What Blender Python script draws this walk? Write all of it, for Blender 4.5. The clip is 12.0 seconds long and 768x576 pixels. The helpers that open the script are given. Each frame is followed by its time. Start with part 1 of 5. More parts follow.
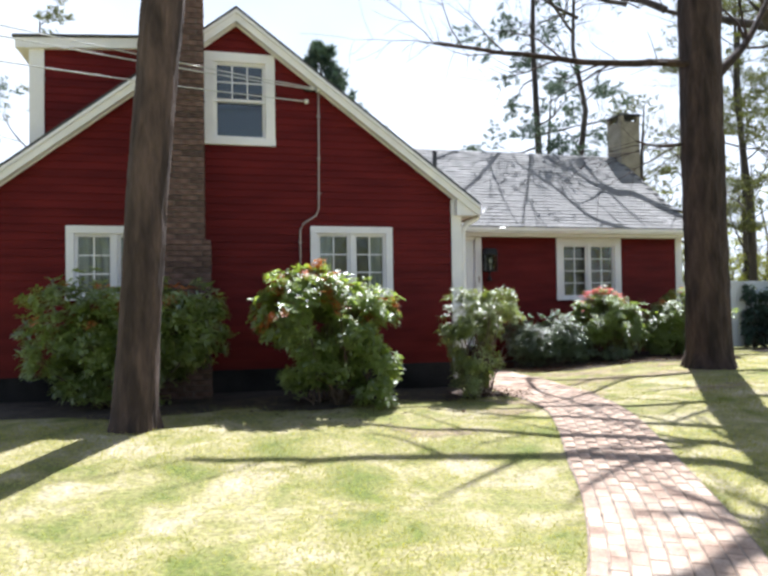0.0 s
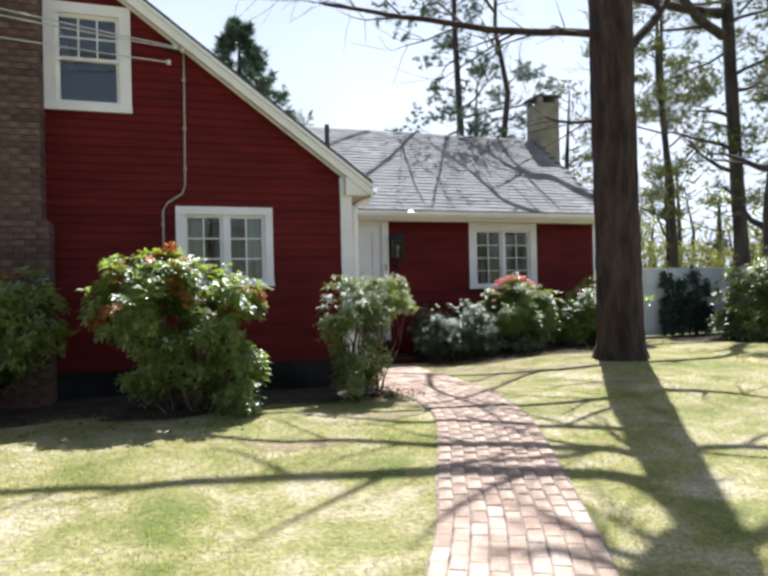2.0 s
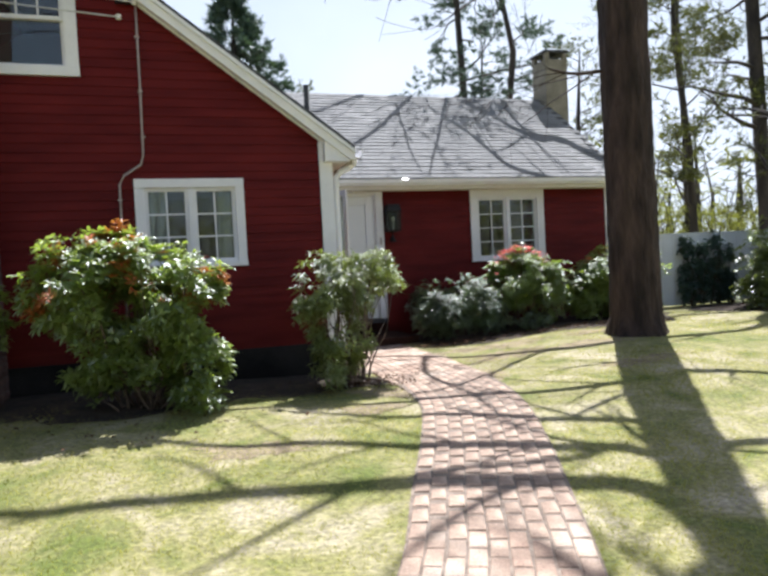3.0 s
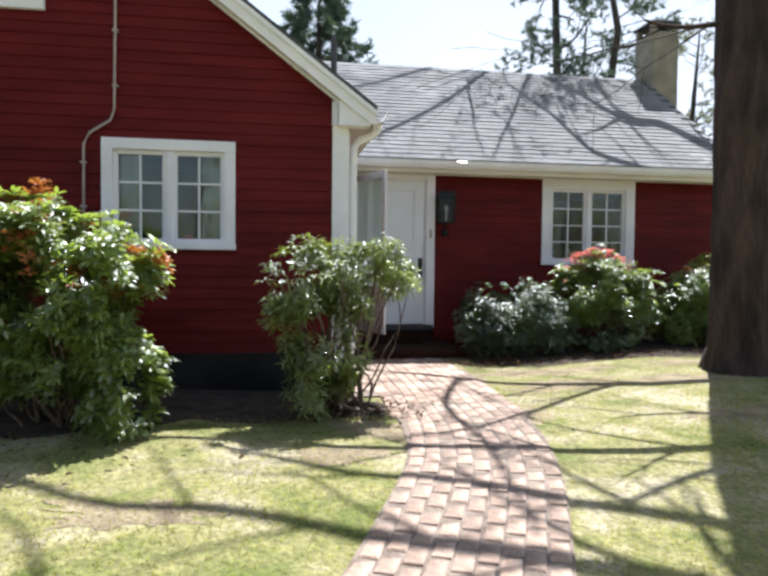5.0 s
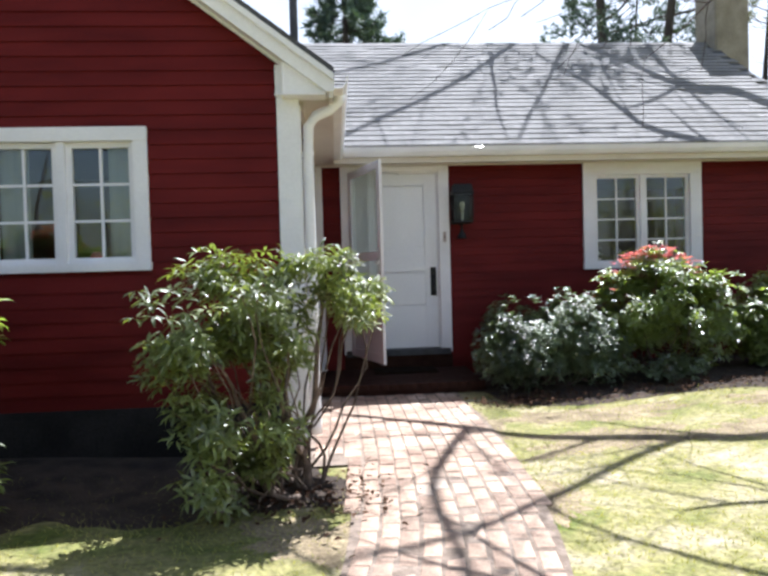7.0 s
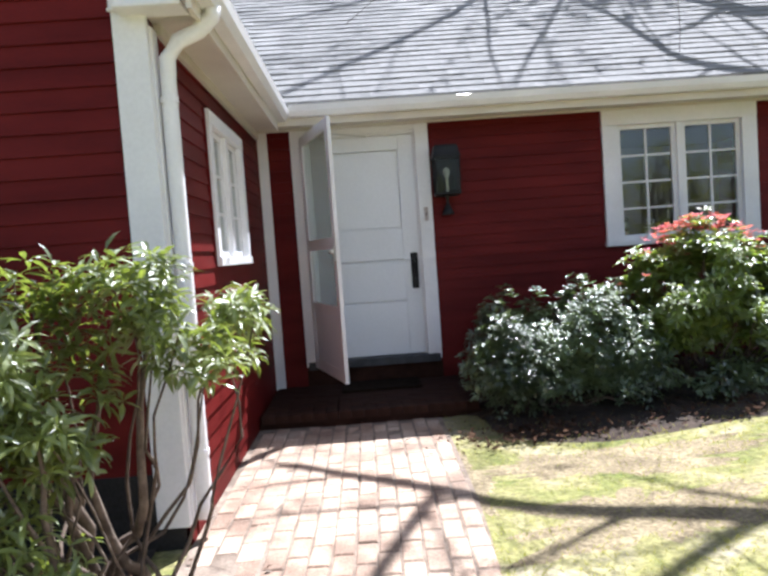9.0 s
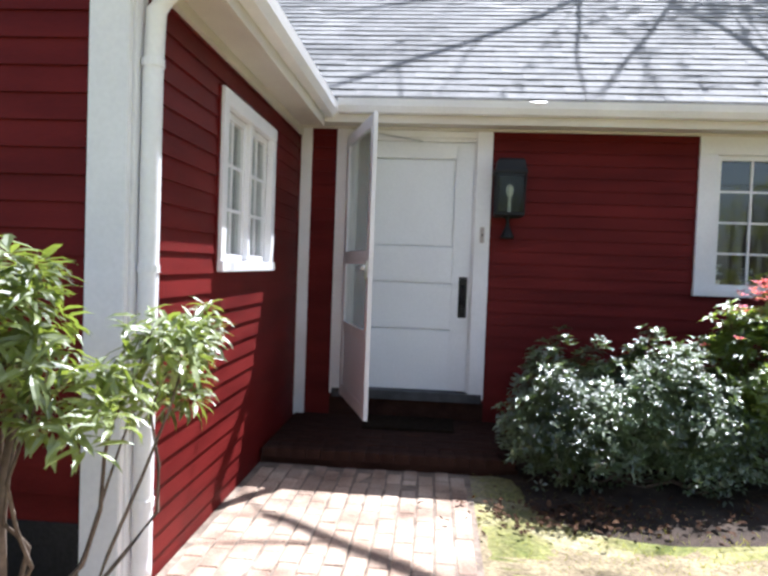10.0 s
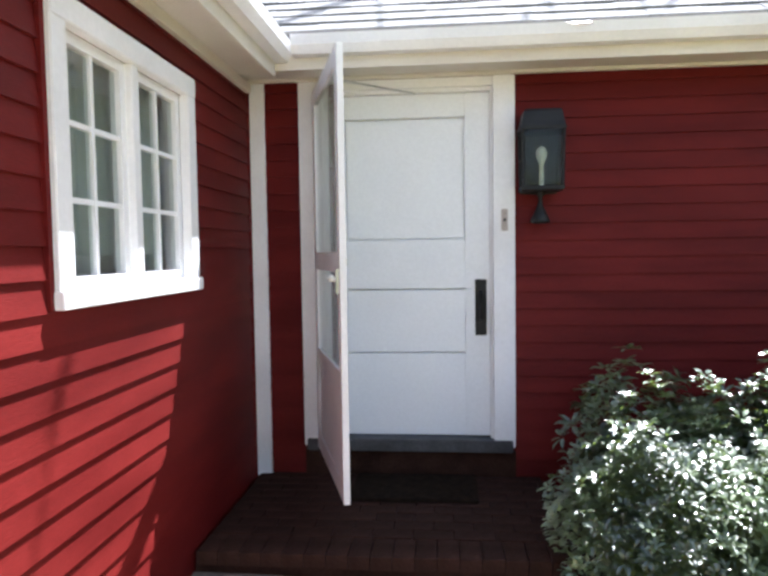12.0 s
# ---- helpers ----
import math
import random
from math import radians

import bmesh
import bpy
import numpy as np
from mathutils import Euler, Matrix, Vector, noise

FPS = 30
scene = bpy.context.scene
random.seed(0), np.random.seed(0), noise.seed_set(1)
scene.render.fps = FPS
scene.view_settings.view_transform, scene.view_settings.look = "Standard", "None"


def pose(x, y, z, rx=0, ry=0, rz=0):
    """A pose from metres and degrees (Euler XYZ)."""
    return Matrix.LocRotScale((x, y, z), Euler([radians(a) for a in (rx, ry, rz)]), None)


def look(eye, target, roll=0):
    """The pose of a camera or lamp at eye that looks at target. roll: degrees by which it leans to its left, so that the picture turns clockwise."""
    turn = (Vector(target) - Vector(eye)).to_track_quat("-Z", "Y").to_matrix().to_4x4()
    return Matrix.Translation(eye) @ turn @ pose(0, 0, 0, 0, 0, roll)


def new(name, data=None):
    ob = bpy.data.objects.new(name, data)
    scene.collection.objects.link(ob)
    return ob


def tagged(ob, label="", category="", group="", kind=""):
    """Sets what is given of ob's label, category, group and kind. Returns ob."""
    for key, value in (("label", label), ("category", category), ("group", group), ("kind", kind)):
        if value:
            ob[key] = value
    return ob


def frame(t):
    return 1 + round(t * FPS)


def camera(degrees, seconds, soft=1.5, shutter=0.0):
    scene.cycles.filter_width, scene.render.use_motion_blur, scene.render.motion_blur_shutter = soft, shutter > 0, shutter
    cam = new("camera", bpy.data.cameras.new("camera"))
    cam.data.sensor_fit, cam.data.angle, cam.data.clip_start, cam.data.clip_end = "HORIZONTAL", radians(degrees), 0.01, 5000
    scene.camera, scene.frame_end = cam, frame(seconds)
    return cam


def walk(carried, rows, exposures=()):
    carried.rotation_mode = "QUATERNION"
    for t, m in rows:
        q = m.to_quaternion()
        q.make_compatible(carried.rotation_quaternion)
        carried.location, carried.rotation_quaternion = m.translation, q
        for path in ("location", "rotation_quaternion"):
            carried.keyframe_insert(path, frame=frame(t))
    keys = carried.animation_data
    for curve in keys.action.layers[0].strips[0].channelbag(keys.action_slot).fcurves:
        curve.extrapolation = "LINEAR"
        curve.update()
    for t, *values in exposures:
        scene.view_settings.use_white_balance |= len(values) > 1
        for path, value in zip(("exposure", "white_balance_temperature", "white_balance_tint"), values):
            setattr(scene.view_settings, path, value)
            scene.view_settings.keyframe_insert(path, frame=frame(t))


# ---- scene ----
cam = camera(60.4, 12.0, soft=3.0)
PATH = [
    (0, (0.046, -0.015, 1.461), (0.528, 1.926, 1.502), -0.8),
    (0.5, (0.264, 0.044, 1.425), (0.775, 1.977, 1.4), 1.5),
    (1, (0.509, 0.17, 1.436), (1.09, 2.083, 1.366), -3.3),
    (1.5, (0.793, 0.434, 1.397), (1.507, 2.302, 1.402), -1.2),
    (2, (1.086, 0.744, 1.426), (1.731, 2.637, 1.437), -1.3),
    (2.5, (1.407, 1.079, 1.399), (2.068, 2.964, 1.306), -0.3),
    (3, (1.686, 1.445, 1.434), (2.284, 3.352, 1.369), -2.9),
    (3.5, (2.036, 1.779, 1.471), (2.461, 3.733, 1.419), -1.7),
    (5.5, (3.132, 3.283, 1.371), (3.437, 5.258, 1.295), 0.3),
    (6, (3.377, 3.666, 1.426), (3.682, 5.64, 1.328), -3.0),
    (6.5, (3.635, 4.055, 1.432), (3.834, 6.044, 1.365), -1.2),
    (7, (3.8, 4.508, 1.465), (3.944, 6.502, 1.419), -1.6),
    (9, (4.504, 6.126, 1.549), (4.558, 8.123, 1.439), -4.1),
    (9.5, (4.717, 6.478, 1.603), (4.659, 8.473, 1.487), -1.1),
    (10, (4.742, 6.87, 1.598), (4.593, 8.863, 1.529), 2.1),
    (10.5, (4.838, 7.299, 1.587), (4.579, 9.279, 1.466), -0.4),
    (11, (4.872, 7.726, 1.643), (4.576, 9.702, 1.541), 0.6),
    (11.5, (4.817, 8.111, 1.679), (4.647, 10.101, 1.574), -0.0),
    (12, (4.781, 8.425, 1.699), (4.592, 10.413, 1.589), -0.8),
]
walk(cam, [(t, look(eye, target, roll)) for t, eye, target, roll in PATH],
     exposures=[(0, 1.32, 5850, 12), (1, 1.2, 5850, 12), (3.5, 1.03, 5850, 12), (5.5, 1.26, 5800, 12), (7, 1.36, 5760, 13), (9, 1.5, 5700, 13), (10.5, 1.78, 5650, 13), (12, 2.27, 5720, 13)])

# ---------- world, sun ----------
SUN = Vector((0.31, 0.45, 1.0)).normalized()
world = bpy.data.worlds.new("world")
scene.world = world
world.use_nodes = True
wn = world.node_tree
wn.nodes.clear()
sky = wn.nodes.new("ShaderNodeTexSky")
sky.sky_type = "NISHITA"
sky.sun_disc = False
sky.sun_elevation = math.asin(SUN.z)
sky.sun_rotation = math.atan2(SUN.x, SUN.y)
sky.dust_density = 1.8
sky.air_density = 1.3
bgn = wn.nodes.new("ShaderNodeBackground")
bgn.inputs["Strength"].default_value = 0.05
won = wn.nodes.new("ShaderNodeOutputWorld")
# bright haze that thickens towards the horizon
wco = wn.nodes.new("ShaderNodeTexCoord")
wse = wn.nodes.new("ShaderNodeSeparateXYZ")
wn.links.new(wco.outputs["Generated"], wse.inputs[0])
wmr = wn.nodes.new("ShaderNodeMapRange")
wmr.interpolation_type = "SMOOTHSTEP"
wmr.inputs[1].default_value, wmr.inputs[2].default_value = 0.12, 0.9
wmr.inputs[3].default_value, wmr.inputs[4].default_value = 1.0, 0.0
wn.links.new(wse.outputs[2], wmr.inputs[0])
wno = wn.nodes.new("ShaderNodeTexNoise")
wno.inputs["Scale"].default_value = 2.2
wno.inputs["Detail"].default_value = 5
wn.links.new(wco.outputs["Generated"], wno.inputs[0])
wn2 = wn.nodes.new("ShaderNodeMapRange")
wn2.inputs[1].default_value, wn2.inputs[2].default_value = 0.35, 0.65
wn2.inputs[3].default_value, wn2.inputs[4].default_value = 0.8, 1.2
wn.links.new(wno.outputs[0], wn2.inputs[0])
wmu = wn.nodes.new("ShaderNodeMath")
wmu.operation = "MULTIPLY"
wn.links.new(wmr.outputs[0], wmu.inputs[0])
wn.links.new(wn2.outputs[0], wmu.inputs[1])
wdo = wn.nodes.new("ShaderNodeVectorMath")
wdo.operation = "DOT_PRODUCT"
wdo.inputs[1].default_value = SUN
wn.links.new(wco.outputs["Generated"], wdo.inputs[0])
wm3 = wn.nodes.new("ShaderNodeMapRange")
wm3.interpolation_type = "SMOOTHSTEP"
wm3.inputs[1].default_value, wm3.inputs[2].default_value = -0.35, 0.5
wm3.inputs[3].default_value, wm3.inputs[4].default_value = 0.15, 1.0
wn.links.new(wdo.outputs["Value"], wm3.inputs[0])
wm4 = wn.nodes.new("ShaderNodeMath")
wm4.operation = "MULTIPLY"
wm4.use_clamp = True
wn.links.new(wmu.outputs[0], wm4.inputs[0])
wn.links.new(wm3.outputs[0], wm4.inputs[1])
wmx = wn.nodes.new("ShaderNodeMix")
wmx.data_type = "RGBA"
wn.links.new(wm4.outputs[0], wmx.inputs[0])
wn.links.new(sky.outputs[0], wmx.inputs[6])
wmx.inputs[7].default_value = (10.0, 10.6, 11.2, 1)
wn.links.new(wmx.outputs[2], bgn.inputs[0])
wn.links.new(bgn.outputs[0], won.inputs[0])
sun_data = bpy.data.lights.new("sun", "SUN")
sun_data.energy = 5.0
sun_data.angle = radians(0.4)
sun_data.color = (1.0, 0.965, 0.91)
sun_ob = new("sun", sun_data)
sun_ob.matrix_world = look(SUN * 40, (0, 0, 0))


# ---------- materials ----------
def mat(name, c1, c2, scale=6.0, rough=0.7, bump=0.2, fine=60.0, metal=0.0, spec=0.5, c3=None, stretch=(1, 1, 1), rand=0.0, bumpd=0.01, grain=0.2):
    """Two colours in broad patches, a fine grain over them and a fine relief."""
    m = bpy.data.materials.new(name)
    m.use_nodes = True
    nt = m.node_tree
    b = nt.nodes["Principled BSDF"]
    co = nt.nodes.new("ShaderNodeTexCoord")
    mp = nt.nodes.new("ShaderNodeMapping")
    mp.inputs["Scale"].default_value = stretch
    nt.links.new(co.outputs["Object"], mp.inputs[0])
    n1 = nt.nodes.new("ShaderNodeTexNoise")
    n1.inputs["Scale"].default_value = scale
    n1.inputs["Detail"].default_value = 5
    n2 = nt.nodes.new("ShaderNodeTexNoise")
    n2.inputs["Scale"].default_value = fine
    n2.inputs["Detail"].default_value = 3
    for n in (n1, n2):
        nt.links.new(mp.outputs[0], n.inputs[0])
    r = nt.nodes.new("ShaderNodeValToRGB")
    r.color_ramp.elements[0].position, r.color_ramp.elements[1].position = 0.35, 0.65
    r.color_ramp.elements[0].color = (*c1, 1)
    r.color_ramp.elements[1].color = (*c2, 1)
    if c3:
        e = r.color_ramp.elements.new(0.5)
        e.color = (*c3, 1)
    nt.links.new(n1.outputs[0], r.inputs[0])
    mx = nt.nodes.new("ShaderNodeMix")
    mx.data_type, mx.blend_type = "RGBA", "MULTIPLY"
    mx.inputs[0].default_value = 1.0
    mr = nt.nodes.new("ShaderNodeMapRange")
    mr.inputs[1].default_value, mr.inputs[2].default_value = 0.3, 0.7
    mr.inputs[3].default_value, mr.inputs[4].default_value = 1 - grain, 1 + grain
    nt.links.new(n2.outputs[0], mr.inputs[0])
    nt.links.new(r.outputs[0], mx.inputs[6])
    nt.links.new(mr.outputs[0], mx.inputs[7])
    last = mx.outputs[2]
    if rand:
        oi = nt.nodes.new("ShaderNodeObjectInfo")
        ge = nt.nodes.new("ShaderNodeNewGeometry")
        ad = nt.nodes.new("ShaderNodeMath")
        ad.operation = "ADD"
        nt.links.new(oi.outputs["Random"], ad.inputs[0])
        nt.links.new(ge.outputs["Random Per Island"], ad.inputs[1])
        fr = nt.nodes.new("ShaderNodeMath")
        fr.operation = "FRACT"
        nt.links.new(ad.outputs[0], fr.inputs[0])
        m2 = nt.nodes.new("ShaderNodeMapRange")
        m2.inputs[3].default_value, m2.inputs[4].default_value = 1 - rand, 1 + rand
        nt.links.new(fr.outputs[0], m2.inputs[0])
        mz = nt.nodes.new("ShaderNodeMix")
        mz.data_type, mz.blend_type = "RGBA", "MULTIPLY"
        mz.inputs[0].default_value = 1.0
        nt.links.new(last, mz.inputs[6])
        nt.links.new(m2.outputs[0], mz.inputs[7])
        last = mz.outputs[2]
    nt.links.new(last, b.inputs["Base Color"])
    b.inputs["Roughness"].default_value = rough
    b.inputs["Metallic"].default_value = metal
    b.inputs["Specular IOR Level"].default_value = spec
    if bump:
        bp = nt.nodes.new("ShaderNodeBump")
        bp.inputs["Strength"].default_value = bump
        bp.inputs["Distance"].default_value = bumpd
        nt.links.new(n2.outputs[0], bp.inputs["Height"])
        nt.links.new(bp.outputs[0], b.inputs["Normal"])
    return m


def leafmat(name, c1, c2, rough=0.35, trans=0.25, spec=0.5, scale=3.0, glow=1.6):
    m = mat(name, c1, c2, scale=scale, rough=rough, bump=0, fine=25, rand=0.35, spec=spec)
    nt = m.node_tree
    b = nt.nodes["Principled BSDF"]
    out = nt.nodes["Material Output"]
    tr = nt.nodes.new("ShaderNodeBsdfTranslucent")
    tr.inputs[0].default_value = (min(1, c2[0] * glow), min(1, c2[1] * glow * 1.06), c2[2] * glow * 0.4, 1)
    ms = nt.nodes.new("ShaderNodeMixShader")
    ms.inputs[0].default_value = trans
    nt.links.new(b.outputs[0], ms.inputs[1])
    nt.links.new(tr.outputs[0], ms.inputs[2])
    nt.links.new(ms.outputs[0], out.inputs[0])
    return m


RED = mat("red_clapboard_paint", (0.088, 0.0066, 0.006), (0.128, 0.0115, 0.010), scale=1.3, rough=0.55, bump=0.25, fine=40, stretch=(1, 1, 5), rand=0.07, bumpd=0.004, spec=0.13, grain=0.08)
WHITE = mat("white_trim_paint", (0.76, 0.75, 0.755), (0.84, 0.83, 0.835), scale=2.5, rough=0.5, bump=0.12, fine=50, bumpd=0.003, grain=0.03)
DOORW = mat("white_door_paint", (0.78, 0.79, 0.815), (0.82, 0.83, 0.85), scale=1.5, rough=0.4, bump=0.02, fine=60, bumpd=0.002, grain=0.03)
CREAM = mat("cream_soffit_paint", (0.62, 0.57, 0.50), (0.70, 0.66, 0.58), scale=2.0, rough=0.6, bump=0.12, bumpd=0.003, grain=0.03)
# concrete grey lowered to near-black, the deep shade is in this colour
SHADE_CONC = mat("shade_dark_concrete", (0.014, 0.013, 0.013), (0.03, 0.028, 0.027), scale=2.5, spec=0.15, rough=0.9, bump=0.4, fine=50)
SHING = mat("grey_asphalt_shingle", (0.17, 0.168, 0.163), (0.28, 0.273, 0.263), scale=1.8, rough=0.9, bump=0.5, fine=90, rand=0.09)
SHDK = mat("dark_shingle_edge", (0.05, 0.05, 0.055), (0.08, 0.08, 0.08), rough=0.9)
BRICKC = mat("old_red_chimney_brick", (0.07, 0.038, 0.03), (0.16, 0.10, 0.08), scale=5, rough=0.9, bump=0.5, fine=60, rand=0.35)
MORT = mat("lime_mortar", (0.10, 0.095, 0.085), (0.17, 0.16, 0.14), scale=6, rough=0.95, bump=0.5)
BRICKP = mat("worn_pinkish_path_brick", (0.25, 0.165, 0.118), (0.49, 0.385, 0.30), c3=(0.41, 0.295, 0.215), scale=3.2, rough=0.9, bump=0.5, fine=70, rand=0.22)
BED = mat("sandy_path_bed", (0.16, 0.12, 0.09), (0.28, 0.22, 0.17), scale=9, rough=1, bump=0.6)
BARKO = mat("dark_oak_bark", (0.02, 0.012, 0.009), (0.068, 0.043, 0.033), scale=7, rough=0.95, bump=1.0, fine=30, stretch=(1, 1, 0.22), bumpd=0.03)
BARK = mat("brown_grey_bark", (0.032, 0.021, 0.017), (0.105, 0.07, 0.056), scale=7, rough=0.95, bump=1.0, fine=30, stretch=(1, 1, 0.22), bumpd=0.03)
BARKD = mat("dark_far_bark", (0.035, 0.03, 0.03), (0.09, 0.075, 0.065), scale=4, rough=0.95, bump=0.3, stretch=(1, 1, 0.3))
STEM = mat("pale_shrub_stem", (0.07, 0.048, 0.034), (0.17, 0.125, 0.095), scale=12, rough=0.9, bump=0.4)
GRASS = mat("spring_lawn", (0.10, 0.122, 0.018), (0.365, 0.312, 0.21), scale=1.5, rough=0.95, bump=0.9, fine=28, c3=(0.225, 0.205, 0.075), bumpd=0.02, grain=0.34)
for nd in GRASS.node_tree.nodes:
    if nd.type == "TEX_NOISE" and nd.inputs["Scale"].default_value < 5:
        nd.inputs["Detail"].default_value = 9
        nd.inputs["Roughness"].default_value = 0.68
        nd.inputs["Distortion"].default_value = 0.5
BLADE = leafmat("grass_blade", (0.10, 0.13, 0.026), (0.34, 0.31, 0.14), rough=0.7, trans=0.4, scale=2.0, spec=0.1, glow=2.0)
# soil brown taken down to carry the shade beside the walls
SHADE_SOIL = mat("soil_with_shade", (0.022, 0.015, 0.010), (0.062, 0.042, 0.029), scale=6, rough=1, bump=0.8)
RHODO = leafmat("rhododendron_leaf", (0.03, 0.05, 0.012), (0.21, 0.26, 0.075), rough=0.42, trans=0.36, spec=1.0, glow=2.3)
LAUREL = leafmat("laurel_leaf", (0.045, 0.062, 0.02), (0.22, 0.26, 0.08), rough=0.43, trans=0.3, spec=1.0, glow=1.7)
BOX = leafmat("boxwood_leaf", (0.02, 0.036, 0.016), (0.15, 0.20, 0.095), rough=0.38, trans=0.22, spec=1.0, glow=1.8)
NEWL = leafmat("young_red_leaf", (0.36, 0.08, 0.03), (0.5, 0.2, 0.08), rough=0.4)
PETAL = leafmat("coral_red_blossom", (0.62, 0.03, 0.09), (0.8, 0.2, 0.30), rough=0.6, trans=0.3)
NEEDLE = leafmat("pine_needles", (0.045, 0.08, 0.07), (0.10, 0.15, 0.115), rough=0.5, trans=0.1)
NEEDLY = leafmat("yellow_green_needles", (0.06, 0.075, 0.025), (0.14, 0.145, 0.055), rough=0.6, trans=0.2)
HEDGE = leafmat("thicket_leaf", (0.13, 0.15, 0.04), (0.25, 0.25, 0.09), rough=0.6, trans=0.3)
DEADL = leafmat("dead_leaf", (0.045, 0.022, 0.013), (0.10, 0.055, 0.032), rough=0.9, trans=0.05, spec=0.1)
for leafy, ior in ((RHODO, 1.75), (LAUREL, 1.6), (BOX, 1.75)):
    leafy.node_tree.nodes["Principled BSDF"].inputs["IOR"].default_value = ior
IRON = mat("black_iron", (0.008, 0.008, 0.009), (0.016, 0.016, 0.017), rough=0.5, bump=0.1, spec=0.25)
CHROME = mat("brushed_metal", (0.5, 0.5, 0.5), (0.6, 0.6, 0.6), rough=0.3, metal=1.0, bump=0)
CONDM = mat("grey_conduit", (0.33, 0.27, 0.25), (0.42, 0.36, 0.33), rough=0.6, bump=0.1)
WIREM = mat("pale_cable", (0.45, 0.45, 0.44), (0.6, 0.6, 0.58), rough=0.4, bump=0)
WFENCE = mat("white_fence_paint", (0.62, 0.63, 0.65), (0.74, 0.75, 0.77), scale=1.5, rough=0.6, bump=0.15, grain=0.03)
CHSTONE = mat("tan_stucco_chimney", (0.23, 0.205, 0.155), (0.34, 0.305, 0.24), scale=4, rough=0.9, bump=0.5)
CURT = mat("pale_curtain", (0.32, 0.32, 0.29), (0.40, 0.40, 0.36), scale=3, rough=0.9, bump=0.1, grain=0.03)
# plaster tone cut down so the rooms look dim behind the glass
DIM_INSIDE = mat("dim_room_plaster", (0.15, 0.14, 0.11), (0.2, 0.185, 0.15), scale=1.2, rough=0.9, bump=0.05)
FLOORM = mat("wood_floor", (0.16, 0.09, 0.05), (0.24, 0.15, 0.08), scale=3, rough=0.5, bump=0.1, stretch=(1, 6, 1))
MATM = mat("dark_doormat", (0.016, 0.011, 0.008), (0.03, 0.02, 0.013), scale=30, rough=1, spec=0.05, bump=0.9, fine=200)
TANSOIL = mat("pale_bare_soil", (0.17, 0.13, 0.075), (0.30, 0.24, 0.14), scale=5, rough=1, bump=0.9, fine=40, bumpd=0.02, grain=0.3)
# brick brown darkened so the stoop's shade sits in the colour itself
SHADE_STOOPB = mat("shade_dark_stoop_brick", (0.026, 0.011, 0.007), (0.052, 0.023, 0.015), scale=6, rough=0.9, bump=0.5, rand=0.12, spec=0.15)
CERAM = mat("white_ceramic", (0.75, 0.75, 0.73), (0.8, 0.8, 0.78), rough=0.25, bump=0)
POTR = mat("red_pot", (0.55, 0.02, 0.02), (0.62, 0.04, 0.03), rough=0.35, bump=0)
SLATEM = mat("grey_threshold", (0.035, 0.036, 0.04), (0.07, 0.072, 0.078), rough=0.6, bump=0.2)

GLASS = bpy.data.materials.new("window_glass")
GLASS.use_nodes = True
gt = GLASS.node_tree
gt.nodes.clear()
go = gt.nodes.new("ShaderNodeOutputMaterial")
gm = gt.nodes.new("ShaderNodeMixShader")
gtr = gt.nodes.new("ShaderNodeBsdfTransparent")
gtr.inputs[0].default_value = (0.86, 0.9, 0.88, 1)
ggl = gt.nodes.new("ShaderNodeBsdfGlossy")
ggl.inputs["Roughness"].default_value = 0.015
gl0 = gt.nodes.new("ShaderNodeLayerWeight")
gl0.inputs[0].default_value = 0.5
gp = gt.nodes.new("ShaderNodeMath")
gp.operation = "POWER"
gp.inputs[1].default_value = 4.0
gt.links.new(gl0.outputs["Facing"], gp.inputs[0])
gf = gt.nodes.new("ShaderNodeMath")
gf.operation = "MULTIPLY_ADD"
gf.inputs[1].default_value = 0.8
gf.inputs[2].default_value = 0.08
gt.links.new(gp.outputs[0], gf.inputs[0])
gt.links.new(gf.outputs[0], gm.inputs[0])
gt.links.new(gtr.outputs[0], gm.inputs[1])
gt.links.new(ggl.outputs[0], gm.inputs[2])
gt.links.new(gm.outputs[0], go.inputs[0])


LGLASS = GLASS.copy()
LGLASS.name = "smoky_lantern_glass"
for nd in LGLASS.node_tree.nodes:
    if nd.type == "MATH" and nd.operation == "MULTIPLY_ADD":
        nd.inputs[2].default_value = 0.02
    if nd.type == "BSDF_TRANSPARENT":
        nd.inputs[0].default_value = (0.8, 0.82, 0.76, 1)


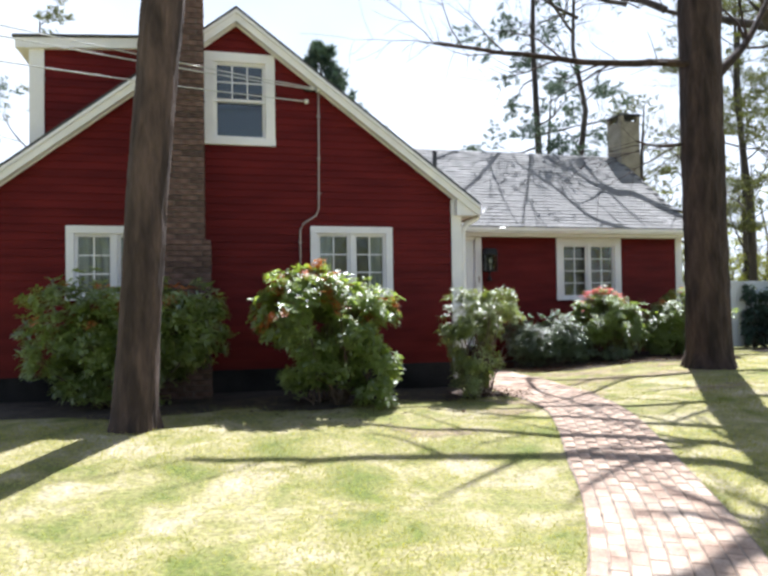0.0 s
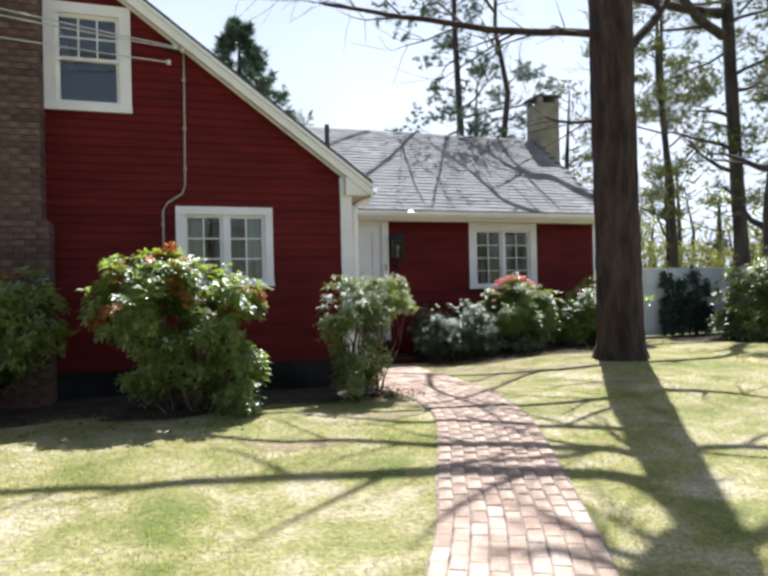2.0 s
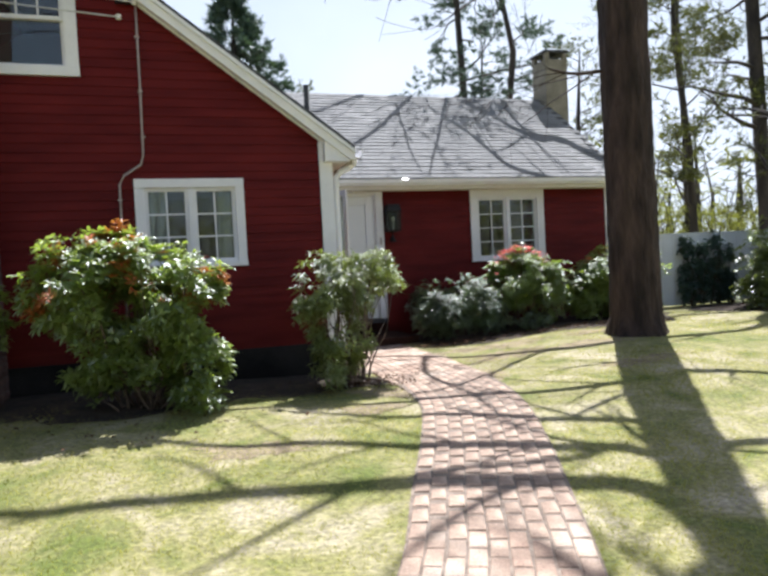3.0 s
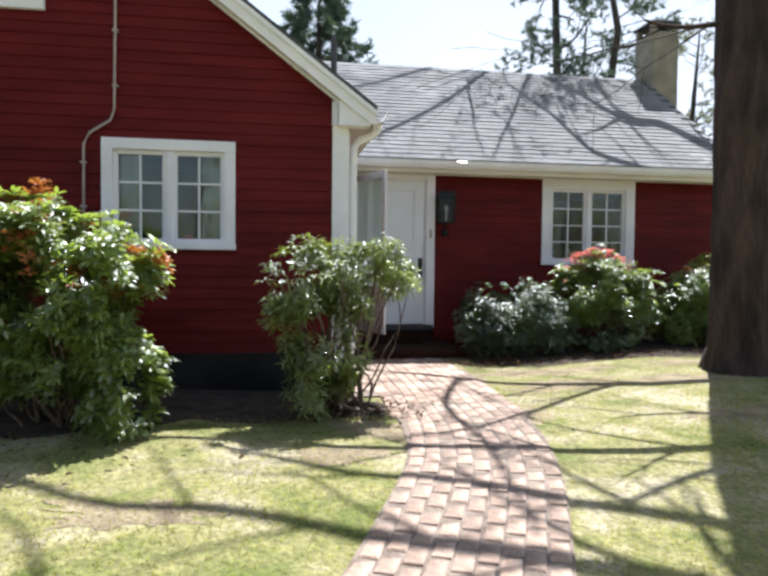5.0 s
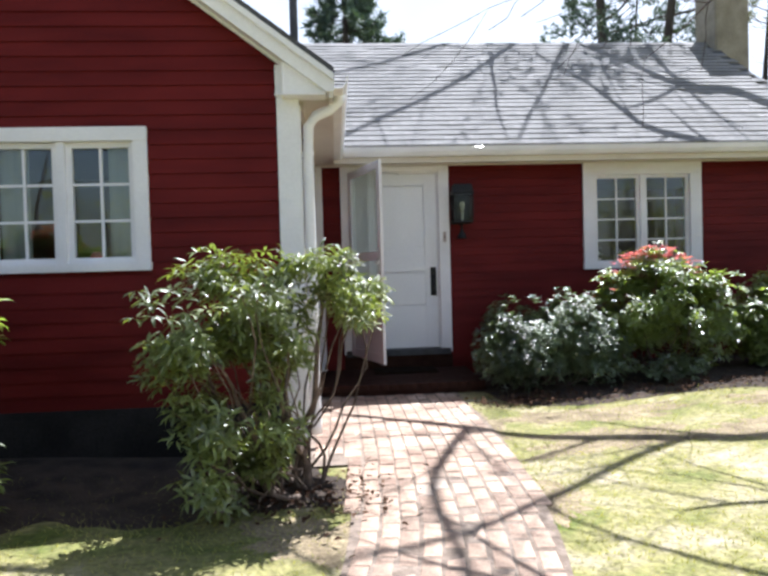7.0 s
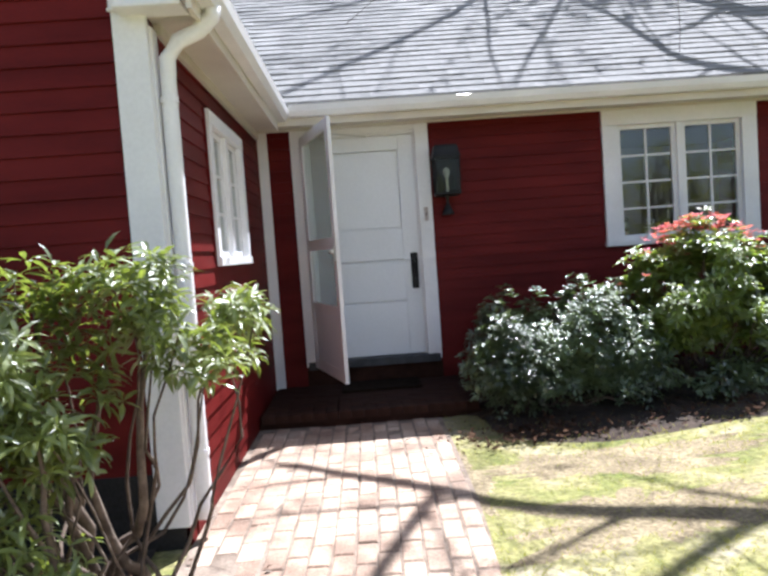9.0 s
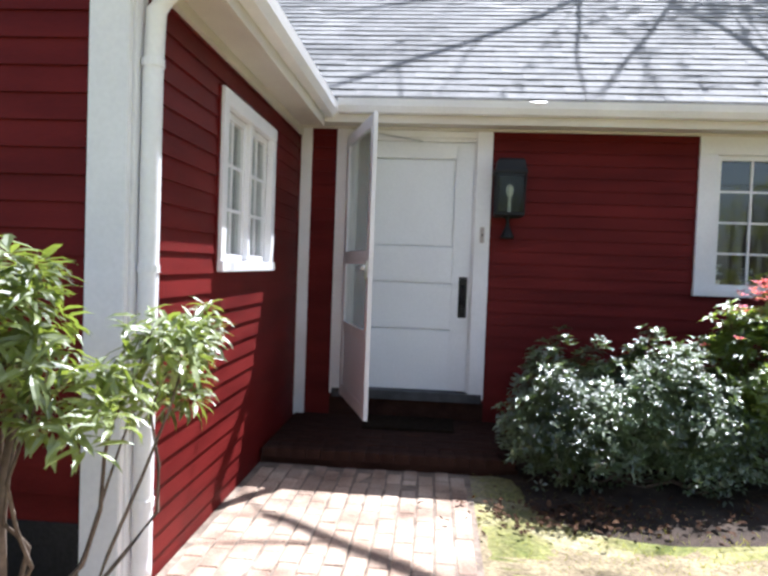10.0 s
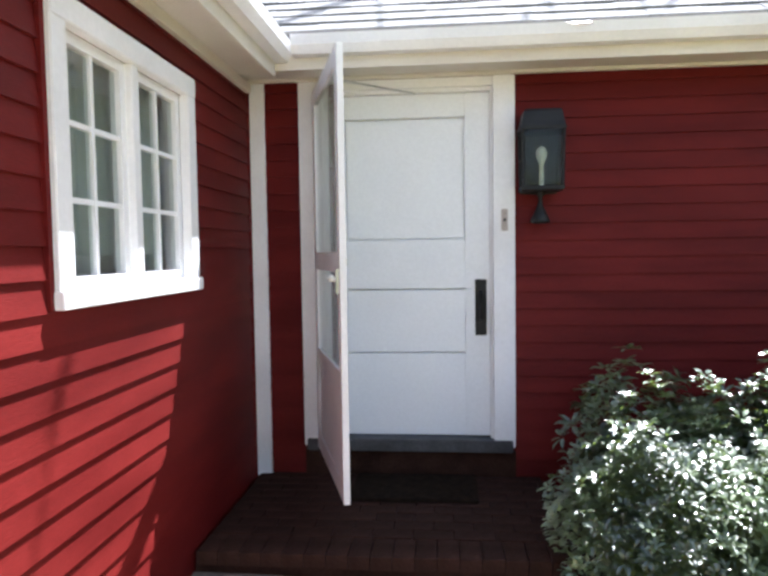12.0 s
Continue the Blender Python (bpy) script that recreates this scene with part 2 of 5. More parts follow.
# ---------- mesh building ----------
class Acc:
    """Collects vertices and faces of one mesh."""

    def __init__(self):
        self.v, self.f = [], []

    def add(self, vs, fs):
        o = len(self.v)
        self.v.extend([tuple(p) for p in vs])
        self.f.extend([tuple(i + o for i in f) for f in fs])
        return self

    def box(self, x0, x1, y0, y1, z0, z1, b=0.0):
        if b <= 0:
            vs = [(x, y, z) for z in (z0, z1) for y in (y0, y1) for x in (x0, x1)]
            return self.add(vs, [(0, 2, 3, 1), (4, 5, 7, 6), (0, 1, 5, 4), (2, 6, 7, 3), (0, 4, 6, 2), (1, 3, 7, 5)])
        bm = bmesh.new()
        bmesh.ops.create_cube(bm, size=1)
        for w in bm.verts:
            w.co = Vector(((x0 + x1) / 2 + w.co.x * (x1 - x0), (y0 + y1) / 2 + w.co.y * (y1 - y0), (z0 + z1) / 2 + w.co.z * (z1 - z0)))
        bmesh.ops.bevel(bm, geom=bm.edges[:], offset=b, segments=2, affect="EDGES", clamp_overlap=True)
        bm.verts.index_update()
        self.add([w.co for w in bm.verts], [[w.index for w in f.verts] for f in bm.faces])
        bm.free()
        return self

    def tube(self, pts, rads, n=8, cap=True):
        pts = [Vector(p) for p in pts]
        if not isinstance(rads, (list, tuple)):
            rads = [rads] * len(pts)
        vs, fs = [], []
        up = Vector((0.13, 0.31, 1)).normalized()
        for i, p in enumerate(pts):
            d = (pts[min(i + 1, len(pts) - 1)] - pts[max(i - 1, 0)]).normalized()
            a = d.cross(up)
            if a.length < 0.2:
                a = d.cross(Vector((1, 0.2, 0)))
            a.normalize()
            c = d.cross(a)
            for k in range(n):
                w = 2 * math.pi * k / n
                vs.append(p + (a * math.cos(w) + c * math.sin(w)) * rads[i])
        for i in range(len(pts) - 1):
            for k in range(n):
                k2 = (k + 1) % n
                fs.append((i * n + k, i * n + k2, (i + 1) * n + k2, (i + 1) * n + k))
        if cap:
            fs.append(tuple(range(n - 1, -1, -1)))
            fs.append(tuple((len(pts) - 1) * n + k for k in range(n)))
        return self.add(vs, fs)

    def prism(self, poly, n0, n1, put):
        """A polygon in (u, z), extruded along n; n0, n1 may be functions of (u, z)."""
        g0 = n0 if callable(n0) else (lambda u, z: n0)
        g1 = n1 if callable(n1) else (lambda u, z: n1)
        k = len(poly)
        vs = [put(u, z, g0(u, z)) for u, z in poly] + [put(u, z, g1(u, z)) for u, z in poly]
        fs = [tuple(range(k - 1, -1, -1)), tuple(range(k, 2 * k))] + [(i, (i + 1) % k, k + (i + 1) % k, k + i) for i in range(k)]
        return self.add(vs, fs)

    def lathe(self, profile, centre, n=16):
        cx, cy, cz = centre
        vs = [(cx + r * math.cos(2 * math.pi * k / n), cy + r * math.sin(2 * math.pi * k / n), cz + z) for r, z in profile for k in range(n)]
        fs = [(i * n + k, i * n + (k + 1) % n, (i + 1) * n + (k + 1) % n, (i + 1) * n + k) for i in range(len(profile) - 1) for k in range(n)]
        fs += [tuple(range(n - 1, -1, -1)), tuple((len(profile) - 1) * n + k for k in range(n))]
        return self.add(vs, fs)


def mesh_of(acc, name, material, smooth=False):
    me = bpy.data.meshes.new(name)
    me.from_pydata(acc.v, [], acc.f)
    me.materials.append(material)
    bm = bmesh.new()
    bm.from_mesh(me)
    bmesh.ops.recalc_face_normals(bm, faces=bm.faces)
    bm.to_mesh(me)
    bm.free()
    if smooth:
        me.polygons.foreach_set("use_smooth", [True] * len(me.polygons))
    return me


def raw_mesh(acc, name, material):
    me = bpy.data.meshes.new(name)
    me.from_pydata(acc.v, [], acc.f)
    me.materials.append(material)
    return me


def part(name, acc, material, parent, label="", kind="", smooth=False, raw=False):
    ob = new(name, raw_mesh(acc, name, material) if raw else mesh_of(acc, name, material, smooth))
    if parent:
        ob.parent = parent
    return tagged(ob, label=label, kind=kind)


def thing(name, label, category, group="", kind=""):
    return tagged(new(name), label, category, group, kind)


def structure(name, acc, material, label="", smooth=False):
    return tagged(new(name, mesh_of(acc, name, material, smooth)), label=label, kind="structure")


def clip(poly, a, b, c):
    """Keeps the part of a polygon in (u, z) where a*u + b*z <= c."""
    out = []
    for i, p in enumerate(poly):
        q = poly[(i + 1) % len(poly)]
        dp, dq = a * p[0] + b * p[1] - c, a * q[0] + b * q[1] - c
        if dp <= 0:
            out.append(p)
        if (dp < 0 < dq) or (dq < 0 < dp):
            s = dp / (dp - dq)
            out.append((p[0] + (q[0] - p[0]) * s, p[1] + (q[1] - p[1]) * s))
    return out


def area(poly):
    return abs(sum(poly[i][0] * poly[(i + 1) % len(poly)][1] - poly[(i + 1) % len(poly)][0] * poly[i][1] for i in range(len(poly)))) / 2


# ---------- plan ----------
G, D, S = 9.33, 12.52, 3.547      # gable front, wing front, side wall
APX, APZ, SL, SR = 0.29, 5.54, 0.785, 0.745  # main ridge and its two slopes
WL = -2.97                        # far side wall of the main house
RIDY, RIDZ, WS = 15.0, 5.05, 0.745  # wing ridge and slope
WR = 9.9                          # wing's end wall
BACK = 17.4


def sstep(a, b, x):
    t = min(1.0, max(0.0, (x - a) / (b - a)))
    return t * t * (3 - 2 * t)


def ground_z(x, y):
    z = 0.17 * sstep(4.2, 7.6, y) + 0.13 * sstep(4.8, 7.5, x) * sstep(5.5, 8.5, y) + 0.05 * sstep(3.2, 1.5, x) * sstep(5.0, 7.0, y)
    z -= 0.35 * sstep(-4, -14, y)
    d = math.hypot(x - 3, y - 6)
    return z + 0.012 * math.sin(x * 1.7 + 0.5) * math.cos(y * 1.3) + (0.6 * sstep(40, 160, d))


front = lambda u, z, n: (u, G - n, z)
side = lambda u, z, n: (S + n, u, z)
wing = lambda u, z, n: (u, D - n, z)
gable_clips = [(SR, 1, APZ - 0.12 + SR * APX), (-SL, 1, APZ - 0.12 - SL * APX)]


def wall(name, put, u0, u1, z0, z1, holes, thick, material, clips=(), label=""):
    acc = Acc()
    us = sorted({u0, u1, *[h[0] for h in holes], *[h[1] for h in holes]})
    zs = sorted({z0, z1, *[h[2] for h in holes], *[h[3] for h in holes]})
    for a, b in zip(us, us[1:]):
        for c, d in zip(zs, zs[1:]):
            if any(h[0] <= a and b <= h[1] and h[2] <= c and d <= h[3] for h in holes):
                continue
            p = [(a, c), (b, c), (b, d), (a, d)]
            for k in clips:
                p = clip(p, *k)
            if len(p) > 2 and area(p) > 1e-4:
                acc.prism(p, -thick, 0, put)
    return structure(name, acc, material, label)


def clapboards(parent, put, u0, u1, z0, z1, holes, clips=(), pitch=0.104):
    z = z0
    while z < z1 - 0.01:
        zt = min(z + pitch + 0.012, z1)
        cuts = [u0]
        hs = sorted(h for h in holes if h[2] < z + pitch * 0.5 < h[3])
        spans, a = [], u0
        for h in hs:
            spans.append((a, h[0]))
            a = h[1]
        spans.append((a, u1))
        for a, b in spans:
            if b - a < 0.02:
                continue
            p = [(a, z), (b, z), (b, zt), (a, zt)]
            for k in clips:
                p = clip(p, *k)
            if len(p) < 3 or area(p) < 0.001:
                continue
            part("clapboard", Acc().prism(p, 0.002, lambda u, w, z=z: 0.020 - 0.014 * (w - z) / (pitch + 0.012), put), RED, parent)
        z += pitch


def rect(acc, put, u0, u1, z0, z1, n0, n1, b=0.0):
    """A board on a wall."""
    t = Acc().box(u0, u1, n0, n1, z0, z1, b)
    return acc.add([put(x, z, n) for x, n, z in t.v], t.f)


count = [0]


def window(put, u0, u1, z0, z1, label, cas=0.10, cols=2, rows=3, hung=False, sill=0.06):
    """A window: casing, sill, sashes with muntins, panes."""
    count[0] += 1
    w = tagged(new("window_%d" % count[0]), label=label, kind="structure")
    a = Acc()
    rect(a, put, u0, u0 + cas, z0 + sill, z1 - cas, 0.0, 0.045, 0.004)
    rect(a, put, u1 - cas, u1, z0 + sill, z1 - cas, 0.0, 0.045, 0.004)
    rect(a, put, u0, u1, z1 - cas, z1, 0.0, 0.048, 0.004)
    if not hung:
        um = (u0 + u1) / 2
        rect(a, put, um - 0.028, um + 0.028, z0 + sill, z1 - cas, -0.03, 0.03, 0.003)
    for ua, ub in ((u0 + cas - 0.006, u0 + cas), (u1 - cas, u1 - cas + 0.006)):
        rect(a, put, ua, ub, z0 + sill, z1 - cas, -0.12, 0.0)
    part("window_frame", a, WHITE, w)
    part("window_sill", rect(Acc(), put, u0 - 0.006, u1 + 0.006, z0, z0 + sill, -0.03, 0.06, 0.004), WHITE, w)
    ia, ib, za, zb = u0 + cas, u1 - cas, z0 + sill, z1 - cas
    if hung:
        zm = (za + zb) / 2
        boxes = [(ia, ib, za, zm + 0.02, 1, 1, -0.05), (ia, ib, zm - 0.02, zb, 3, 2, -0.015)]
    else:
        um = (ia + ib) / 2
        boxes = [(ia, um - 0.028, za, zb, cols, rows, -0.02), (um + 0.028, ib, za, zb, cols, rows, -0.02)]
    for a0, a1, c0, c1, nc, nr, n in boxes:
        s, r = Acc(), 0.04
        rect(s, put, a0, a0 + r, c0, c1, n - 0.02, n + 0.02)
        rect(s, put, a1 - r, a1, c0, c1, n - 0.02, n + 0.02)
        rect(s, put, a0 + r, a1 - r, c0, c0 + r, n - 0.02, n + 0.02)
        rect(s, put, a0 + r, a1 - r, c1 - r, c1, n - 0.02, n + 0.02)
        pw, ph, mu = (a1 - a0 - 2 * r) / nc, (c1 - c0 - 2 * r) / nr, 0.009
        for i in range(1, nc):
            rect(s, put, a0 + r + i * pw - mu, a0 + r + i * pw + mu, c0 + r, c1 - r, n - 0.012, n + 0.014)
        for j in range(1, nr):
            rect(s, put, a0 + r, a1 - r, c0 + r + j * ph - mu, c0 + r + j * ph + mu, n - 0.011, n + 0.012)
        so = part("sash", s, WHITE, w)
        for i in range(nc):
            for j in range(nr):
                x0, y0 = a0 + r + i * pw + mu, c0 + r + j * ph + mu
                p = part("pane", rect(Acc(), put, x0, x0 + pw - 2 * mu, y0, y0 + ph - 2 * mu, n - 0.002, n + 0.002), GLASS, so)
                p.visible_shadow = False
    return w

# ---------- ground ----------
acc = Acc()
xs = [-400, -150, -60, -30, -18] + [round(-12 + 0.5 * i, 2) for i in range(61)] + [24, 34, 60, 150, 400]
ys = [-400, -150, -60, -30, -16] + [round(-8 + 0.5 * i, 2) for i in range(57)] + [26, 36, 60, 150, 400]
vs = [(x, y, ground_z(x, y)) for y in ys for x in xs]
nx = len(xs)
acc.add(vs, [(j * nx + i, j * nx + i + 1, (j + 1) * nx + i + 1, (j + 1) * nx + i) for j in range(len(ys) - 1) for i in range(nx - 1)])
ground = tagged(new("ground", mesh_of(acc, "ground", GRASS, True)), label="patchy yellow-green spring lawn with dry spots", kind="structure")

# ---------- main house ----------
W1 = (1.295, 2.495, 1.53, 2.545)
W2 = (-0.145, 0.815, 3.655, 4.94)
W3 = (-1.90, -0.70, 1.53, 2.51)
holes_in = lambda L: [(a + 0.09, b - 0.09, c + 0.05, d - 0.09) for a, b, c, d in L]
gable_wall = wall("wall_gable", front, WL, S - 0.02, 0.0, APZ, holes_in([W1, W2, W3]), 0.16, RED, gable_clips, "dark red clapboard gable wall")
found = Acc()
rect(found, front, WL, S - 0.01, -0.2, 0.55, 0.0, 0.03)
structure("foundation", found, SHADE_CONC, "rough grey concrete foundation with deep shade put into its colour")
clapboards(gable_wall, front, WL, 3.41, 0.55, APZ, [W1, W2, W3], gable_clips)
W4 = (10.36, 11.525, 1.53, 2.53)
side_wall = wall("wall_side", side, G + 0.16, D, 0.0, 2.86, holes_in([W4]), 0.16, RED, (), "red clapboard side wall half in sun")
clapboards(side_wall, side, G + 0.01, D - 0.03, 0.17, 2.76, [W4])
W5 = (6.875, 8.395, 1.44, 2.75)
DOOR = (4.0, 5.065, 0.45, 2.70)
wing_wall = wall("wall_wing", wing, S, WR, 0.0, 2.95, holes_in([W5]) + [DOOR], 0.16, RED, (), "dark red clapboard wall of the low wing")
clapboards(wing_wall, wing, 3.66, WR - 0.12, 0.30, 2.76, [W5, (3.88, 5.195, 0, 3)])
rest = Acc()
rest.box(WL, WL + 0.16, G + 0.16, BACK, 0, 2.86)
rest.box(WL, S, BACK - 0.16, BACK, 0, 2.86)
rest.box(S - 0.16, S, D, BACK - 0.16, 0, 2.86)
rest.box(WR - 0.16, WR, D + 0.16, BACK, 0, 2.95)
rest.box(S, WR - 0.16, BACK - 0.16, BACK, 0, 2.95)
rest.prism([(WL, 2.86), (S, 2.86), (APX, APZ - 0.14)], -(BACK - G), -(BACK - G - 0.15), front)
endp = lambda u, z, n: (WR - n, u, z)
rest.prism([(D + 0.16, 2.95), (BACK - 0.1, 2.95), (BACK - 0.1, 3.15), (RIDY, RIDZ - 0.1)], 0.0, 0.15, endp)
structure("wall_rest", rest, RED, "dark red house walls at the back and far end")
inn = Acc()
inn.box(WL + 0.2, S - 0.2, 13.0, 13.1, 0.45, 2.8)
inn.box(S + 0.02, WR - 0.2, 15.6, 15.7, 0.45, 2.8)
inn.box(5.9, 6.0, D + 0.2, 15.6, 0.45, 2.8)
inn.box(-0.9, 1.5, 12.0, 12.1, 3.0, 5.0)
structure("wall_inner", inn, DIM_INSIDE, "plain plaster walls inside, room dimness put into their colour")
fl = Acc()
fl.box(WL + 0.17, S - 0.17, G + 0.17, BACK - 0.2, 0.35, 0.45)
fl.box(S + 0.01, WR - 0.17, D + 0.17, BACK - 0.2, 0.35, 0.45)
structure("floor", fl, FLOORM, "brown wooden floor inside")
ce = Acc()
ce.box(WL + 0.17, S - 0.17, G + 0.17, BACK - 0.2, 2.72, 2.8)
ce.box(S + 0.01, WR - 0.17, D + 0.17, BACK - 0.2, 2.78, 2.84)
structure("ceiling", ce, DIM_INSIDE, "plain ceiling inside, room dimness put into its colour")

window(front, *W1, label="white casement window with six panes a sash")
window(front, *W2, label="white double-hung upper window with a dark lower sash", cas=0.13, hung=True, sill=0.1)
window(front, *W3, label="white casement window behind the tree trunk")
window(side, *W4, label="white casement window on the sunny side wall", cas=0.09)
window(wing, *W5, label="white wide window with eight panes a sash", cas=0.15, rows=4)

# roof slabs of the main house
ov = 0.19


def slab(name, x0, z0, x1, z1, y0, y1, t, material, label):
    a = Acc()
    d = Vector((x1 - x0, 0, z1 - z0)).normalized()
    nrm = Vector((-d.z, 0, d.x))
    if nrm.z < 0:
        nrm = -nrm
    p = [Vector((x0, y0, z0)), Vector((x1, y0, z1)), Vector((x1, y1, z1)), Vector((x0, y1, z0))]
    a.add([*p, *[q - nrm * t for q in p]], [(0, 1, 2, 3), (4, 5, 6, 7), (0, 1, 5, 4), (1, 2, 6, 5), (2, 3, 7, 6), (3, 0, 4, 7)])
    return structure(name, a, material, label)


RX = 3.83
slab("roof_main", APX, APZ, RX, APZ - SR * (RX - APX), G - ov, BACK + 0.2, 0.05, SHDK, "dark shingled slope of the main roof")
slab("roof_main", APX, APZ - 0.002, -3.25, APZ - SL * (3.25 + APX), G - ov, BACK + 0.2, 0.05, SHDK, "dark shingled far slope of the main roof")


def rake(x0, x1, slope):
    """A white board along the gable's slope."""
    a = Acc()
    zt = lambda x: APZ - 0.05 - slope * abs(x - APX)
    low = [(0, -1, -2.742)]

    def strip(d0, d1, n0, n1):
        p = [(x0, zt(x0) - d0), (x1, zt(x1) - d0), (x1, zt(x1) - d1), (x0, zt(x0) - d1)]
        for k in low:
            p = clip(p, *k)
        a.prism(p, n0, n1, front)

    strip(0.0, 0.155, ov - 0.045, ov - 0.015)
    strip(-0.004, 0.045, ov - 0.013, ov + 0.013)
    strip(0.125, 0.155, 0.0, ov - 0.047)
    strip(0.05, 0.175, 0.03, 0.048)
    strip(0.07, 0.165, 0.05, 0.066)
    return structure("trim_rake", a, WHITE, "white rake board along the gable")


rake(APX, 3.825, SR)
rake(-3.25, APX - 0.002, SL)

# boxed return, corner boards, soffit, fascia and frieze
t = Acc()
zr = lambda x: APZ - 0.215 - SR * (x - APX)
t.prism([(3.475, 2.742), (3.757, 2.742), (3.757, zr(3.757) + 0.02), (3.475, zr(3.475) + 0.02)], 0.0, ov - 0.05, front)
t.prism([(3.462, 2.742), (3.478, 2.742), (3.478, zr(3.478)), (3.462, zr(3.462))], 0.05, ov - 0.042, front)
t.prism([(3.742, 2.742), (3.762, 2.742), (3.762, zr(3.76) + 0.02), (3.742, zr(3.742) + 0.02)], ov - 0.05, ov - 0.042, front)
rect(t, front, 3.455, 3.765, 2.725, 2.741, 0.0, ov - 0.035, 0.003)
structure("trim_return", t, WHITE, "white boxed eave return")
t = Acc()
rect(t, front, 3.41, S + 0.022, 0.28, 2.76, 0.0, 0.035, 0.004)
rect(t, front, 3.405, 3.46, 2.76, 2.97, 0.0, 0.047, 0.003)
rect(t, front, 3.40, 3.475, 2.748, 2.762, 0.036, 0.058, 0.002)
t.box(S + 0.003, S + 0.032, G + 0.002, G + 0.10, 0.28, 2.69, 0.003)
structure("trim_corner_board", t, WHITE, "white corner board of the gable")
t = Acc()
rect(t, wing, 3.52, 3.662, 0.28, 2.76, 0.002, 0.04, 0.004)
rect(t, wing, WR - 0.14, WR + 0.02, 0.25, 2.76, 0.0, 0.035, 0.004)
structure("trim_corner_post", t, WHITE, "white corner board in the nook")
t = Acc()
t.box(S, 3.80, G + 0.0, D - 0.30, 2.735, 2.755)
t.box(3.56, WR + 0.15, D - 0.32, D, 2.765, 2.785)
structure("soffit", t, CREAM, "cream painted soffit boards")
t = Acc()
t.box(3.79, 3.815, G - ov + 0.03, D - 0.33, 2.70, 2.84)
t.box(3.80, WR + 0.17, D - 0.335, D - 0.31, 2.74, 2.895)
t.box(3.56, WR - 0.15, D - 0.07, D - 0.03, 2.745, 2.764, 0.003)
t.box(S + 0.0, S + 0.05, G + 0.11, D - 0.08, 2.68, 2.734, 0.003)
structure("trim_fascia", t, CREAM, "cream fascia and frieze boards")

# wing roof with shingles
RXE = WR + 0.17
deck = Acc()
y0 = D - 0.36
for ya, yb, sg in ((y0, RIDY, 1), (RIDY, 2 * RIDY - y0, -1)):
    za, zb = (RIDZ - WS * (RIDY - ya), RIDZ) if sg > 0 else (RIDZ, RIDZ - WS * (yb - RIDY))
    deck.add([(0.6, ya, za), (RXE, ya, za), (RXE, yb, zb), (0.6, yb, zb), (0.6, ya, za - 0.03), (RXE, ya, za - 0.03), (RXE, yb, zb - 0.03), (0.6, yb, zb - 0.03)],
             [(0, 1, 2, 3), (4, 5, 6, 7), (0, 1, 5, 4), (2, 3, 7, 6), (3, 0, 4, 7), (1, 2, 6, 5)])
roof_wing = structure("roof_wing", deck, SHDK, "grey asphalt-shingled roof of the low wing, dappled by branch shadows")
t = Acc()
rk = lambda u, z, n: (RXE + n, u, z)
t.prism([(y0, RIDZ - WS * (RIDY - y0) - 0.03), (RIDY, RIDZ - 0.03), (RIDY, RIDZ - 0.2), (y0, RIDZ - WS * (RIDY - y0) - 0.2)], -0.03, 0.004, rk)
structure("trim_wing_rake", t, WHITE, "white rake board at the wing's end")

# gutters
def gutter(name, pts_lo, pts_hi, horizontal_x):
    a = Acc()
    prof = [(0.0, 0.0), (0.0, -0.10), (0.07, -0.10), (0.10, -0.055), (0.11, 0.0), (0.102, 0.0), (0.095, -0.05), (0.066, -0.092), (0.008, -0.092), (0.008, 0.0)]
    k = len(prof)
    vs = []
    for p in (pts_lo, pts_hi):
        for o, h in prof:
            vs.append((p[0] + (0 if horizontal_x else o), p[1] - (o if horizontal_x else 0), p[2] + h))
    a.add(vs, [(i, (i + 1) % k, k + (i + 1) % k, k + i) for i in range(k)] + [tuple(range(k)), tuple(range(k, 2 * k))])
    return a


gs = thing("gutter", "white painted metal gutter along the side eave", "gutter", "house gutters")
part("trough", gutter("g", (3.817, G - ov + 0.02, 2.86), (3.817, D - 0.33, 2.88), False), WHITE, gs)
part("strap", Acc().box(3.82, 3.925, 10.7, 10.73, 2.874, 2.882), CHROME, gs)
gw = thing("gutter", "white painted metal gutter along the wing's eave", "gutter", "house gutters")
part("trough", gutter("g", (3.93, D - 0.337, 2.905), (WR + 0.17, D - 0.337, 2.905), True), WHITE, gw)
part("splash_guard", Acc().add([(5.42, D - 0.45, 2.90), (5.57, D - 0.45, 2.90), (5.5, D - 0.47, 2.885), (5.45, D - 0.36, 2.93)], [(0, 1, 3), (0, 2, 1), (1, 2, 3), (0, 3, 2)]), CHROME, gw, "bright bent metal flap")

ds = thing("downspout", "white round downspout with an elbow beside the corner board", "downspout")
part("pipe", Acc().tube([(3.87, G + 0.04, 2.78), (3.86, G + 0.05, 2.73), (3.79, G + 0.06, 2.67), (3.69, G + 0.06, 2.63), (3.63, G + 0.06, 2.55), (3.622, G + 0.06, 2.3), (3.622, G + 0.06, 0.42), (3.624, G + 0.055, 0.36), (3.628, G + 0.045, 0.29)], 0.04, 12), WHITE, ds, smooth=True)
for z in (0.62, 1.55, 2.35):
    part("bracket", Acc().tube([(3.622, G + 0.06, z - 0.015), (3.622, G + 0.06, z + 0.015)], 0.045, 12), WHITE, ds)

